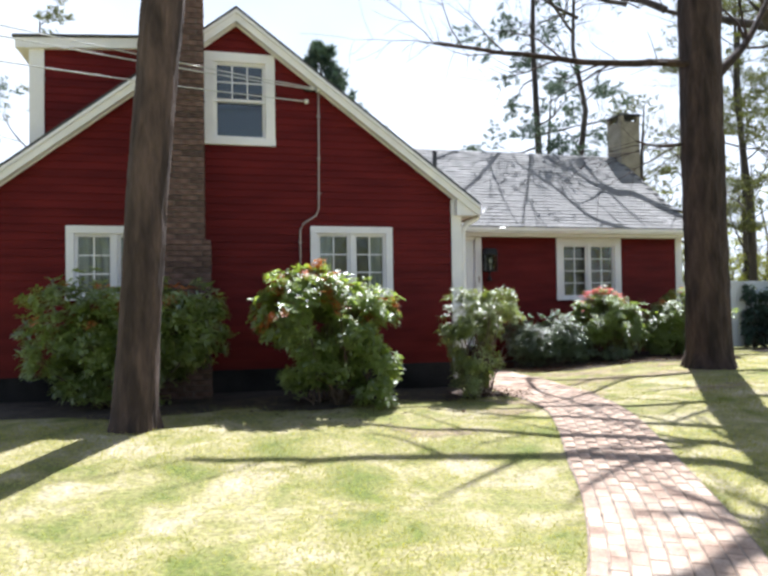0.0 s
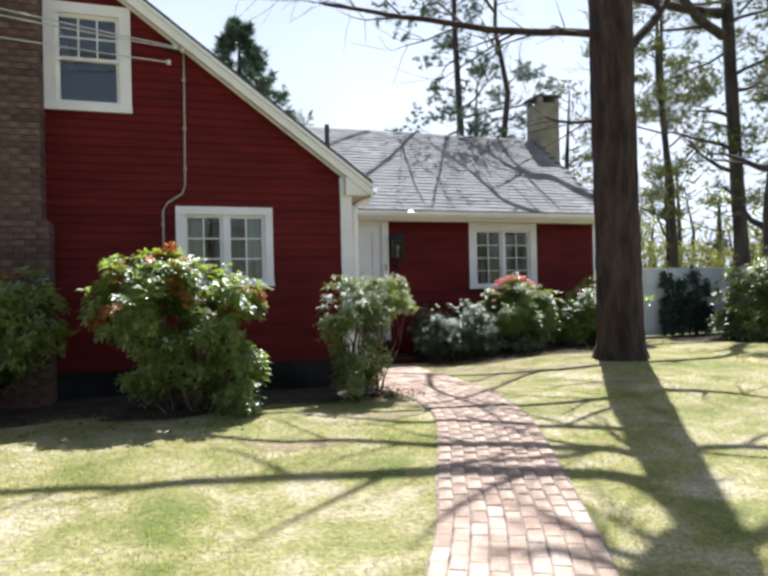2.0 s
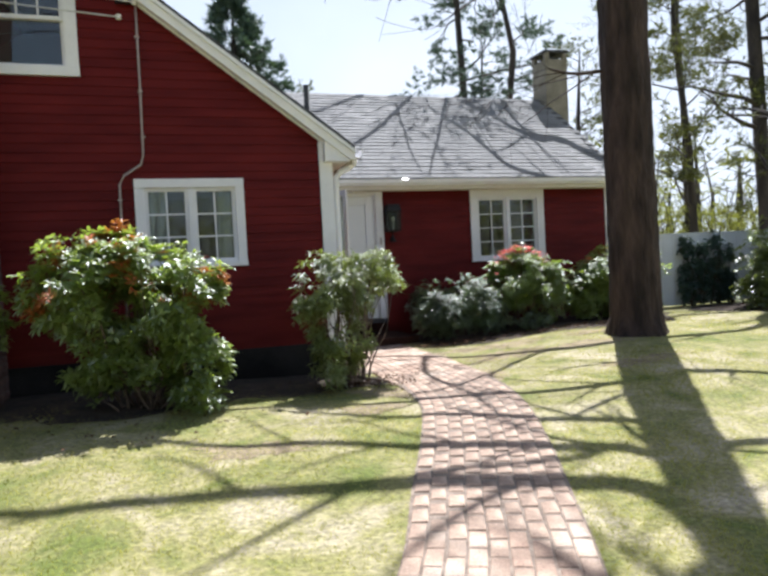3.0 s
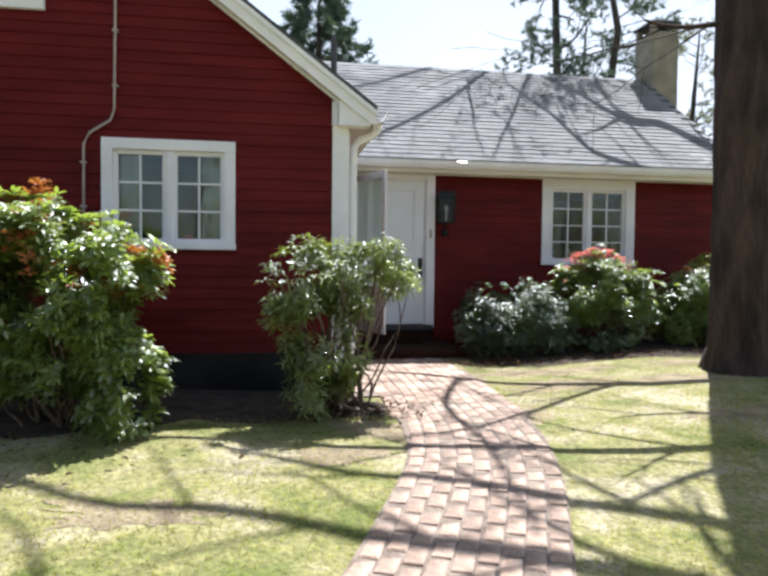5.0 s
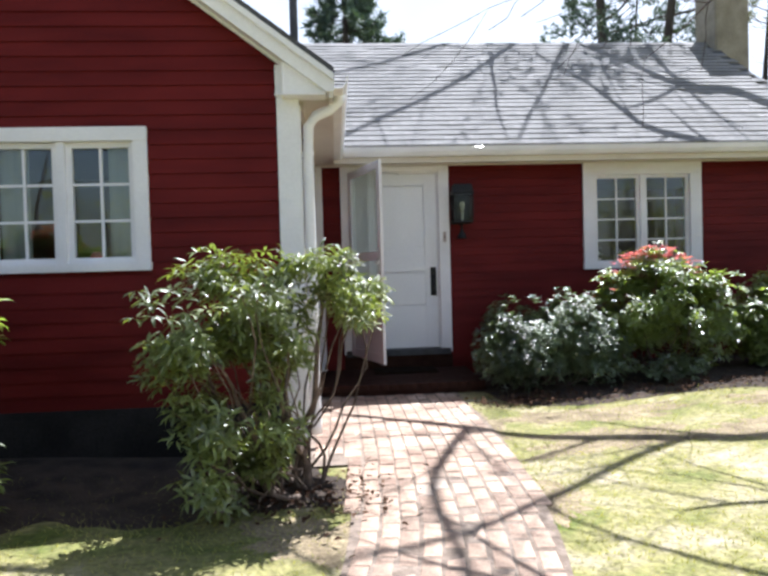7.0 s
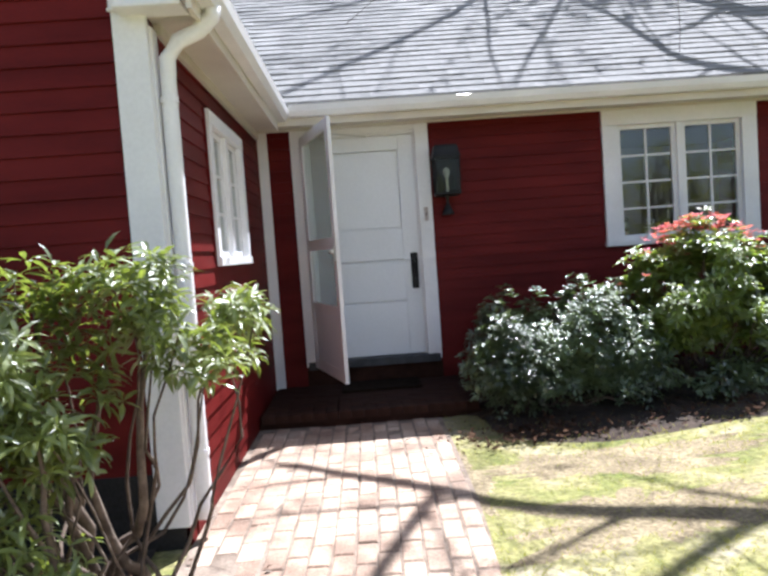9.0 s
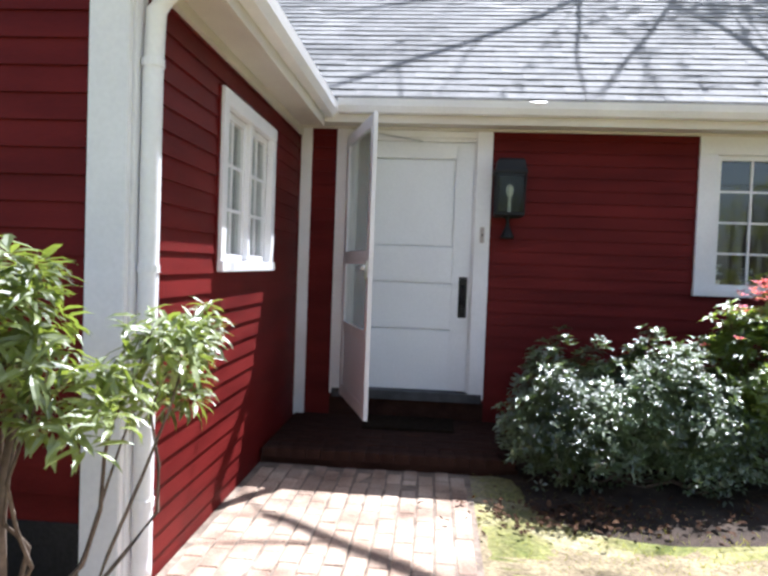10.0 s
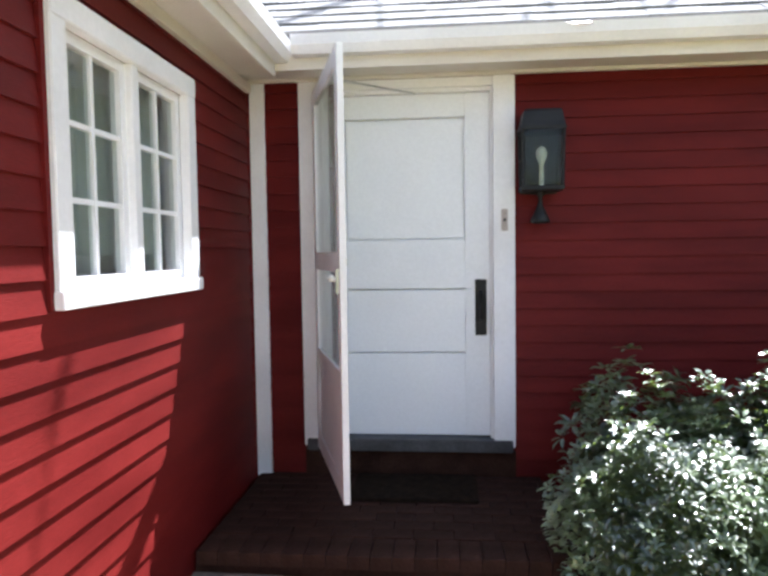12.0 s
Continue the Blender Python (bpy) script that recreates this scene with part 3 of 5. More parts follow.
# shed dormer and brick chimney
dm = Acc()
DY = G + 0.17
dput = lambda u, z, n: (u, DY - n, z)
dm.prism([(-2.3, 3.45), (-0.2, 5.01), (-0.2, 5.03), (-2.3, 4.90)], -6.0, 0.0, dput)
structure("wall_dormer", dm, RED, "dark red side of the shed dormer")
dboards = bpy.data.objects["wall_dormer"]
clapboards(dboards, dput, -2.19, 0.0, 3.45, 5.3, [], [(-0.085, 1, 5.09), (0.775, -1, -5.235)])
dr = Acc()
dr.prism([(-2.52, 4.84), (-0.25, 5.0), (-0.12, 5.145), (-2.52, 4.972)], -6.2, 0.10, dput)
structure("roof_dormer", dr, WHITE, "white-edged shed dormer roof")
dk = Acc()
dk.prism([(-2.55, 4.976), (-0.12, 5.149), (-0.08, 5.18), (-2.55, 5.004)], -6.2, 0.13, dput)
structure("roof_dormer_shingles", dk, SHDK, "dark shingled dormer roof")
t = Acc()
rect(t, dput, -2.37, -2.19, 3.45, 4.88, 0.0, 0.04, 0.004)
structure("trim_dormer_corner", t, WHITE, "white corner board of the dormer")

CX0, CX1, CY0 = -0.72, -0.14, G - 0.40
core = Acc()
core.box(CX0 + 0.015, CX1 - 0.015, CY0 + 0.015, G - 0.035, 0.1, 6.38)
core.box(CX0 - 0.035, CX1 + 0.065, CY0 - 0.03, G - 0.036, 0.1, 2.30)
chim = structure("chimney", core, MORT, "old red-brown brick chimney against the gable")


def bev(w, d, h, b):
    """A block with its upper edges chamfered."""
    x, y, z = w / 2, d / 2, h / 2
    vs = [(-x, -y, -z), (x, -y, -z), (x, y, -z), (-x, y, -z), (-x, -y, z - b), (x, -y, z - b), (x, y, z - b), (-x, y, z - b),
          (-x + b, -y + b, z), (x - b, -y + b, z), (x - b, y - b, z), (-x + b, y - b, z)]
    fs = [(3, 2, 1, 0), (0, 1, 5, 4), (1, 2, 6, 5), (2, 3, 7, 6), (3, 0, 4, 7), (4, 5, 9, 8), (5, 6, 10, 9), (6, 7, 11, 10), (7, 4, 8, 11), (8, 9, 10, 11)]
    return Acc().add(vs, fs)


# far chimney at the wing's end
c2 = Acc()
c2.box(9.98, 10.54, 14.75, 15.35, 0.0, 5.98, 0.015)
far_ch = thing("wing_chimney", "tan stucco chimney with a dark cap at the wing's end", "chimney")
part("chimney_shaft", c2, CHSTONE, far_ch)
part("cap_slab", Acc().box(9.94, 10.58, 14.71, 15.39, 6.12, 6.17, 0.01), SLATEM, far_ch)
for cx in (10.03, 10.49):
    for cy in (14.8, 15.3):
        part("cap_pier", Acc().box(cx - 0.05, cx + 0.05, cy - 0.05, cy + 0.05, 5.95, 6.12), CHSTONE, far_ch)
part("flue", Acc().box(10.13, 10.39, 14.9, 15.2, 5.97, 6.08), SLATEM, far_ch)
vp = thing("vent_pipe", "dark vent pipe standing on the roof", "pipe")
part("tube", Acc().tube([(3.5, 10.3, 3.02), (3.5, 10.3, 3.93)], 0.035, 12), SLATEM, vp)
part("collar", Acc().lathe([(0.09, 0), (0.05, 0.07), (0.036, 0.09)], (3.5, 10.3, 3.04)), SLATEM, vp)

# ---------- door, storm door ----------
dcas = Acc()
rect(dcas, wing, 3.88, 4.005, 0.485, 2.744, 0.0, 0.05, 0.004)
rect(dcas, wing, 5.065, 5.195, 0.485, 2.744, 0.0, 0.05, 0.004)
rect(dcas, wing, 4.005, 5.065, 2.69, 2.744, -0.1, 0.03)
rect(dcas, wing, 4.005, 5.065, 2.668, 2.69, -0.1, -0.01)
rect(dcas, wing, 3.995, 4.02, 0.53, 2.69, -0.1, -0.001)
rect(dcas, wing, 5.05, 5.07, 0.53, 2.69, -0.1, -0.001)
structure("trim_door_casing", dcas, WHITE, "white door casing")
door = tagged(new("door_1"), label="closed white panelled front door", kind="structure")
leaf = Acc()
dn = -0.04
z0, z1, a0, a1 = 0.535, 2.665, 4.02, 5.05
rect(leaf, wing, a0, a1, z0, z1, dn - 0.045, dn - 0.035)
rect(leaf, wing, a0 + 0.142, 4.885, 1.78, 2.512, dn - 0.035, dn - 0.018, 0.004)
rect(leaf, wing, a0, a0 + 0.13, z0, z1, dn - 0.035, dn, 0.003)
rect(leaf, wing, 4.897, a1, z0, z1, dn - 0.035, dn, 0.003)
for za, zb, dd in ((2.524, z1, 0.0), (1.466, 1.768, 0.0), (1.066, 1.454, -0.004), (z0, 1.054, -0.004)):
    rect(leaf, wing, a0 + 0.131, 4.896, za, zb, dn - 0.035, dn + dd, 0.002)
part("door_leaf", leaf, DOORW, door)
hd = Acc()
rect(hd, wing, 4.957, 5.028, 1.17, 1.52, dn, dn + 0.008, 0.003)
part("lock_plate", hd, IRON, door, "tall black iron lock plate")
part("door_handle", Acc().tube([wing(4.992, 1.44, dn + 0.01), wing(4.992, 1.43, dn + 0.05), wing(4.992, 1.36, dn + 0.06), wing(4.992, 1.28, dn + 0.05), wing(4.992, 1.27, dn + 0.01)], 0.011, 8), IRON, door, smooth=True)
th = Acc()
rect(th, wing, 3.9, 5.18, 0.455, 0.53, -0.1, 0.065, 0.006)
part("threshold", th, SLATEM, door, "grey weathered threshold")
# brick course in the same brown, with the doorway's shade in it
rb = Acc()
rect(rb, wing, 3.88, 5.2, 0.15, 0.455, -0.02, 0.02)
structure("wall_under_door", rb, SHADE_STOOPB, "brick course under the threshold, shade put into its dark brown")

storm = thing("storm_door", "open white aluminium storm door seen nearly edge-on", "storm door")
h0, h1 = Vector((3.985, D - 0.06, 0)), Vector((4.297, 11.5, 0))
dirv = (h1 - h0)
SLN = dirv.length
dirv.normalize()
nv = Vector((-dirv.y, dirv.x, 0))
sput = lambda u, z, n: tuple(h0 + dirv * u + nv * n + Vector((0, 0, z)))
fr = Acc()
zb0, zt0 = 0.485, 2.67
for u0, u1 in ((0, 0.09), (SLN - 0.09, SLN)):
    rect(fr, sput, u0, u1, zb0, zt0, -0.016, 0.016, 0.003)
for c0, c1 in ((zt0 - 0.09, zt0), (1.60, 1.70), (1.04, 1.12), (zb0, zb0 + 0.1)):
    rect(fr, sput, 0.09, SLN - 0.09, c0, c1, -0.015, 0.015, 0.003)
part("door_frame", fr, WHITE, storm)
part("kick_panel", rect(Acc(), sput, 0.09, SLN - 0.09, zb0 + 0.1, 1.04, -0.008, 0.008), DOORW, storm)
for c0, c1 in ((1.70, zt0 - 0.09), (1.12, 1.60)):
    g = part("glass_pane", rect(Acc(), sput, 0.09, SLN - 0.09, c0, c1, -0.003, 0.003), GLASS, storm)
    g.visible_shadow = False
part("push_bar", rect(Acc(), sput, 0.08, SLN - 0.06, 1.63, 1.67, 0.016, 0.03, 0.003), CHROME, storm)
part("lever_handle", Acc().tube([sput(SLN - 0.045, 1.57, -0.016), sput(SLN - 0.045, 1.57, -0.06), sput(SLN - 0.0, 1.575, -0.066), sput(SLN + 0.04, 1.585, -0.06)], 0.011, 8), CERAM, storm, "white lever handle", smooth=True)
part("lock_case", rect(Acc(), sput, SLN - 0.075, SLN - 0.03, 1.50, 1.62, -0.03, 0.016, 0.004), CHROME, storm)
closer = Acc().tube([sput(0.12, 2.62, 0.03), sput(0.55, 2.62, 0.04)], 0.014, 8)
closer.tube([sput(0.55, 2.62, 0.04), (4.6, D - 0.02, 2.655)], 0.006, 6)
part("closer", closer, CHROME, storm, "grey tube door closer")

# ---------- stoop, doormat ----------
bd = Acc()
bd.box(S, S + 0.024, D - 0.062, D - 0.042, 0.17, 2.70)
bd.box(S, S + 0.027, 10.336, 10.359, 1.53, 2.53)
bd.box(S, S + 0.024, 11.527, 11.542, 1.53, 2.53)
bd.box(S + 0.0, S + 0.024, G + 0.102, G + 0.118, 0.17, 2.70)
structure("trim_beads", bd, RED, "dark red beads where clapboards end")
st = Acc()
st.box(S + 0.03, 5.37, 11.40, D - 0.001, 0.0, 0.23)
stoop = structure("stoop", st, SHADE_STOOPB, "low brick stoop with its shade put into the brick colour")
mt = thing("doormat", "dark brown bristle doormat on the brick stoop", "doormat")
part("mat_body", Acc().box(4.22, 4.95, 12.04, 12.46, 0.296, 0.318, 0.005), MATM, mt)

# ---------- lantern, bell ----------
lan = thing("wall_lantern", "black iron wall lantern with clear glass beside the front door", "lantern")
LX, LY, LZ = 5.335, D - 0.145, 2.05
part("back_plate", Acc().box(LX - 0.11, LX + 0.11, D - 0.042, D - 0.022, 2.03, 2.46, 0.006), IRON, lan)
cg = Acc()
for sx in (-1, 1):
    for sy in (-1, 1):
        cg.tube([(LX + sx * 0.11, LY + sy * 0.088, 2.06), (LX + sx * 0.116, LY + sy * 0.096, 2.385)], 0.009, 6)
    cg.tube([(LX + sx * 0.114, LY - 0.092, 2.22), (LX + sx * 0.114, LY + 0.09, 2.22)], 0.004, 5)
cg.box(LX - 0.12, LX + 0.12, LY - 0.1, LY + 0.1, 2.04, 2.065, 0.004)
cg.box(LX - 0.13, LX + 0.13, LY - 0.11, LY + 0.11, 2.38, 2.405, 0.004)
part("cage", cg, IRON, lan)
cap = Acc()
rings = [(0.125, 0.105, 2.405), (0.118, 0.098, 2.43), (0.108, 0.09, 2.485), (0.10, 0.082, 2.50)]
cap.add([(LX + sx * w, LY + sy * d, z) for w, d, z in rings for sx, sy in ((-1, -1), (1, -1), (1, 1), (-1, 1))],
        [(4 * i + j, 4 * i + (j + 1) % 4, 4 * i + 4 + (j + 1) % 4, 4 * i + 4 + j) for i in range(3) for j in range(4)] + [(3, 2, 1, 0), (12, 13, 14, 15)])
part("roof_cap", cap, IRON, lan)
gl = Acc()
for sx in (-1, 1):
    gl.box(LX + sx * 0.108 - 0.0015, LX + sx * 0.108 + 0.0015, LY - 0.08, LY + 0.08, 2.07, 2.39)
gl.box(LX - 0.10, LX + 0.10, LY - 0.094, LY - 0.091, 2.07, 2.39)
g = part("glass_pane", gl, LGLASS, lan)
g.visible_shadow = False
part("bulb", Acc().lathe([(0.012, 0), (0.013, 0.04), (0.03, 0.08), (0.033, 0.11), (0.022, 0.135), (0.004, 0.145)], (LX, LY - 0.02, 2.15), 12), CERAM, lan, smooth=True)
part("candle_tube", Acc().tube([(LX, LY - 0.02, 2.065), (LX, LY - 0.02, 2.155)], 0.014, 10), CERAM, lan)
part("tail_scroll", Acc().lathe([(0.012, -0.02), (0.055, -0.015), (0.058, 0.0), (0.035, 0.05), (0.016, 0.09), (0.012, 0.14), (0.05, 0.17)], (LX, LY + 0.04, 1.87), 12), IRON, lan, smooth=True)
bell = thing("doorbell", "small grey doorbell button on the door casing", "doorbell")
part("bell_plate", rect(Acc(), wing, 5.113, 5.15, 1.815, 1.945, 0.051, 0.063, 0.003), CONDM, bell)
part("button", Acc().tube([wing(5.131, 1.88, 0.063), wing(5.131, 1.88, 0.069)], 0.009, 10), IRON, bell)

# ---------- conduit, wires ----------
cd = thing("service_conduit", "thin grey conduit running down the gable wall", "conduit")
part("pipe_run", Acc().tube([(1.43, G - 0.05, 4.52), (1.425, G - 0.05, 3.6), (1.415, G - 0.05, 2.80), (1.38, G - 0.05, 2.70), (1.20, G - 0.05, 2.58), (1.15, G - 0.05, 2.48), (1.14, G - 0.05, 0.9)], 0.013, 8), CONDM, cd, smooth=True)
for z in (4.1, 3.5, 3.0, 2.3, 1.9):
    x = 1.425 if z > 2.7 else 1.145
    part("strap", Acc().box(x - 0.025, x + 0.025, G - 0.067, G - 0.024, z, z + 0.02), CONDM, cd)
part("weather_head", Acc().tube([(1.43, G - 0.04, 4.50), (1.43, G - 0.06, 4.60), (1.40, G - 0.15, 4.58)], [0.02, 0.035, 0.028], 10), IRON, cd, smooth=True)
part("cross_arm", Acc().box(1.22, 1.62, G - 0.09, G - 0.04, 4.46, 4.50, 0.004), IRON, cd)
ends = [((1.33, G - 0.1, 4.50), (-14.0, 4.7, 6.1)), ((1.42, G - 0.1, 4.47), (-14.0, 5.0, 5.75)), ((1.25, G - 0.1, 4.30), (-14.0, 5.2, 5.2))]
for a, b in ends:
    w = thing("service_wire", "pale sagging overhead service cable", "cable", "overhead cables")
    A, B = Vector(a), Vector(b)
    pts = [A.lerp(B, i / 20) - Vector((0, 0, 0.35 * 4 * (i / 20) * (1 - i / 20))) for i in range(21)]
    part("cable_run", Acc().tube(pts, 0.008, 6), WIREM, w)
    part("insulator", Acc().lathe([(0.02, -0.03), (0.035, -0.02), (0.02, 0), (0.035, 0.02), (0.015, 0.03)], a, 10), CERAM, w)
pole = thing("utility_pole", "grey-brown wooden utility pole by the road", "pole")
part("shaft", Acc().tube([(-14.1, 5.0, -0.3), (-14.1, 5.0, 7.4)], [0.15, 0.11], 12), BARK, pole, smooth=True)
part("crossbar", Acc().box(-14.16, -14.04, 4.3, 5.7, 6.1, 6.22), BARK, pole)

# ---------- inside the windows ----------
def curtain(put, u0, u1, z0, z1, n, label):
    c = thing("curtain", label, "curtain", "curtains")
    a = Acc()
    k = int((u1 - u0) / 0.02)
    vs = []
    for i in range(k + 1):
        u = u0 + (u1 - u0) * i / k
        d = 0.018 * math.sin(i * 1.1) + 0.006 * math.sin(i * 2.7)
        vs += [put(u, z0, n + d), put(u, z1, n + d * 0.6)]
    a.add(vs, [(2 * i, 2 * i + 2, 2 * i + 3, 2 * i + 1) for i in range(k)])
    part("cloth", a, CURT, c, smooth=True)
    part("rod", Acc().tube([put(u0 - 0.02, z1, n), put(u1 + 0.02, z1, n)], 0.008, 6), CHROME, c)


curtain(side, 10.44, 11.43, 1.60, 2.46, -0.10, "pale curtain hung inside the side window")
curtain(front, 1.42, 1.62, 1.60, 2.46, -0.11, "pale curtain drawn aside in the casement window")
curtain(front, 2.18, 2.38, 1.60, 2.46, -0.11, "pale curtain drawn aside in the casement window")
curtain(front, -1.8, -0.8, 1.62, 2.4, -0.11, "pale curtain inside the casement window behind the tree")
ish = Acc()
rect(ish, front, 1.36, 2.43, 1.555, 1.58, -0.36, -0.17)
rect(ish, wing, 7.0, 8.27, 1.46, 1.49, -0.36, -0.17)
structure("trim_inner_sill", ish, WHITE, "white inner window sills")
fig = thing("figurine", "small white bird-shaped ornament on the window sill", "ornament")
part("body", Acc().lathe([(0.03, 0), (0.035, 0.02), (0.04, 0.06), (0.028, 0.10), (0.014, 0.13), (0.018, 0.15), (0.004, 0.17)], (1.53, G + 0.25, 1.58), 12), CERAM, fig, smooth=True)
pot = thing("red_ornament", "round red ornament on the window sill", "ornament")
part("globe", Acc().lathe([(0.02, 0), (0.045, 0.02), (0.055, 0.05), (0.045, 0.085), (0.02, 0.1)], (2.03, G + 0.25, 1.58), 14), POTR, pot, smooth=True)
for x in (7.16, 7.42, 7.86):
    v = thing("sill_pot", "little white flower pot on the wing window's sill", "flower pot", "pots on the sill")
    part("pot", Acc().lathe([(0.03, 0), (0.045, 0.08), (0.048, 0.085)], (x, D + 0.25, 1.49), 12), CERAM, v, smooth=True)
    fl2 = Acc()
    for i in range(14):
        p = Vector((x + random.uniform(-0.05, 0.05), D + 0.25 + random.uniform(-0.04, 0.04), 1.59 + random.uniform(0, 0.12)))
        q = Vector((random.uniform(-1, 1), random.uniform(-1, 1), random.uniform(-1, 1))).normalized() * 0.02
        r = q.cross(Vector((0.3, 0.5, 1))).normalized() * 0.02
        fl2.add([p - q, p + r, p + q, p - r], [(0, 1, 2, 3)])
    part("blossom", fl2, CERAM, v, "white flowers", raw=True)

# ---------- fence ----------
fence = thing("fence", "white painted board fence between house and trees", "fence")
FY = 12.75
for i in range(34):
    x = 10.12 + 0.24 * i
    z = ground_z(x, FY)
    part("fence_board", Acc().box(x, x + 0.236, FY, FY + 0.022, z + 0.02, 1.78, 0.003), WFENCE, fence)
for i in range(5):
    x = 10.1 + 2.0 * i
    part("fence_post", Acc().box(x - 0.05, x + 0.05, FY + 0.024, FY + 0.12, 0.0, 1.82, 0.006), WFENCE, fence)
part("cap_rail", Acc().box(10.1, 18.3, FY - 0.02, FY + 0.05, 1.78, 1.815, 0.004), WFENCE, fence)

# ---------- plants ----------
rng = np.random.default_rng(5)


def leaf(acc, p, d, n, L, W):
    """A pointed, slightly folded leaf from p along d, with normal n."""
    s = d.cross(n)
    if s.length < 1e-4:
        return
    s.normalize()
    n = s.cross(d)
    a = p + d * L * 0.35 + n * L * 0.05
    b = p + d * L * 0.72 + n * L * 0.03
    t = p + d * L - n * L * 0.08
    acc.add([p, a + s * W * 0.5 + n * W * 0.15, b + s * W * 0.38 + n * W * 0.12, t, b - s * W * 0.38 + n * W * 0.12, a - s * W * 0.5 + n * W * 0.15, a, b],
            [(0, 1, 6), (1, 2, 7, 6), (2, 3, 7), (3, 4, 7), (4, 5, 6, 7), (5, 0, 6)])


def rv():
    v = rng.normal(size=3)
    return Vector(v / np.linalg.norm(v))


def whorl(acc, p, out, L, W, k=7, droop=0.25):
    """A rosette of leaves round a twig's tip."""
    a = out.cross(Vector((0.2, 0.1, 1)))
    if a.length < 0.25:
        a = Vector((1, 0, 0))
    a.normalize()
    b = out.cross(a)
    w0 = rng.uniform(0, 6.28)
    for i in range(k):
        w = w0 + 6.283 * i / k + rng.uniform(-0.3, 0.3)
        r = a * math.cos(w) + b * math.sin(w)
        d = (r * rng.uniform(0.7, 1.1) + out * rng.uniform(0.1, 0.7) - Vector((0, 0, droop * rng.uniform(0.3, 1.6)))).normalized()
        l = L * rng.uniform(0.7, 1.15)
        leaf(acc, p + r * 0.01, d, (out * 0.5 + Vector((0, 0, 0.8)) + rv() * 0.35).normalized(), l, W * rng.uniform(0.8, 1.2))


def shrub(name, label, category, lobes, base, n, L, W, material, k=7, stems=10, new_red=0.0, red_mat=None, near=0, droop=0.25, open_low=0.0, group="", gap=-0.16, crook=0.075):
    """lobes: (x, y, z, rx, ry, rz). Leaves sit in whorls in the outer shell of the lobes."""
    ob = thing(name, label, category, group)
    leaves, red, twigs = Acc(), Acc(), Acc()
    vol = np.array([l[3] * l[4] * l[5] for l in lobes]) ** 0.67
    vol /= vol.sum()
    tips = []
    one = Acc()
    whorl(one, Vector((0, 0, 0)), Vector((0, 0, 1)), L, W, k, droop)
    one.f = [tuple(0 if j % 8 == 0 else j for j in f) for f in one.f]
    proto = raw_mesh(one, "sprig", material)
    used = 0
    for i in range(n):
        c = lobes[rng.choice(len(lobes), p=vol)]
        v = rv()
        rad = 1 - abs(rng.normal()) * 0.22
        if rad < 0.2:
            rad = 0.2
        bulge = 1 + 0.38 * noise.noise(v * 1.9 + Vector(c[:3]) * 3) + 0.16 * noise.noise(v * 5 + Vector(c[:3]))
        rad *= bulge
        p = Vector((c[0] + v.x * c[3] * rad, c[1] + v.y * c[4] * rad, c[2] + v.z * c[5] * rad))
        p += rv() * 0.035
        gz = ground_z(p.x, p.y)
        if p.z < gz + 0.05:
            continue
        if p.z < base[2] + open_low and rng.uniform() < 0.75:
            continue
        nz = noise.noise(p * 3.4 + Vector((base[0], 3, 1))) + 0.35 * noise.noise(p * 8 + Vector((3, base[0], 1)))
        if nz < gap:
            continue
        out = (Vector((v.x / c[3], v.y / c[4], v.z / c[5])).normalized() * 0.6 + Vector((0, 0, 0.85)) + rv() * 0.4).normalized()
        if new_red and p.z > base[2] + 0.95 and noise.noise(p * 4.5 + Vector((9, base[0], 0))) > 0.42 - new_red:
            whorl(red, p, out, L * 0.85, W * 0.85, k, droop * 0.3)
            continue
        if used < near and rad > 0.75 and i % 3 == 0:
            q = new("sprig", proto)
            q.parent = ob
            q.matrix_basis = Matrix.Translation(p) @ out.to_track_quat("Z", "Y").to_matrix().to_4x4() @ Matrix.Rotation(rng.uniform(0, 6.28), 4, "Z") @ Matrix.Scale(rng.uniform(0.85, 1.15), 4)
            used += 1
        else:
            whorl(leaves, p, out, L, W, k, droop)
        if len(tips) < stems * 6 and rng.uniform() < 0.12:
            tips.append(p)
    part("foliage", leaves, material, ob, kind="stuff", raw=True)
    if red.v:
        part("young_leaves", red, red_mat or NEWL, ob, "orange-red young leaves", kind="stuff", raw=True)
    B = Vector(base)
    rest_stems = Acc()
    for i in range(stems):
        w = rng.uniform(0, 6.28)
        s = B + Vector((math.cos(w) * 0.16, math.sin(w) * 0.12, -0.05))
        for j, t in enumerate(tips[i * 4:i * 4 + 4]):
            pts = [s]
            ua, ub, pa, pb = rv(), rv(), rng.uniform(0, 6), rng.uniform(0, 6)
            for q in np.arange(0.1, 0.99, 0.1):
                q = float(q)
                env = crook * math.sin(q * 3.14)
                pts.append(s.lerp(t, q) + ua * env * 1.1 * math.sin(q * 6 + pa) + ub * env * 0.55 * math.sin(q * 13 + pb) + Vector((0, 0, -0.08 * math.sin(q * 3.14))))
            pts.append(t)
            if j == 0:
                part("stem", Acc().tube(pts, [crook * (0.26 - 0.02 * q) for q in range(10)] + [0.003], 6, False), STEM, ob, smooth=True)
            else:
                rest_stems.tube(pts, [0.012 - 0.0009 * q for q in range(10)] + [0.003], 5, False)
    part("thin_growth", rest_stems, STEM, ob, kind="stuff", smooth=True)
    return ob


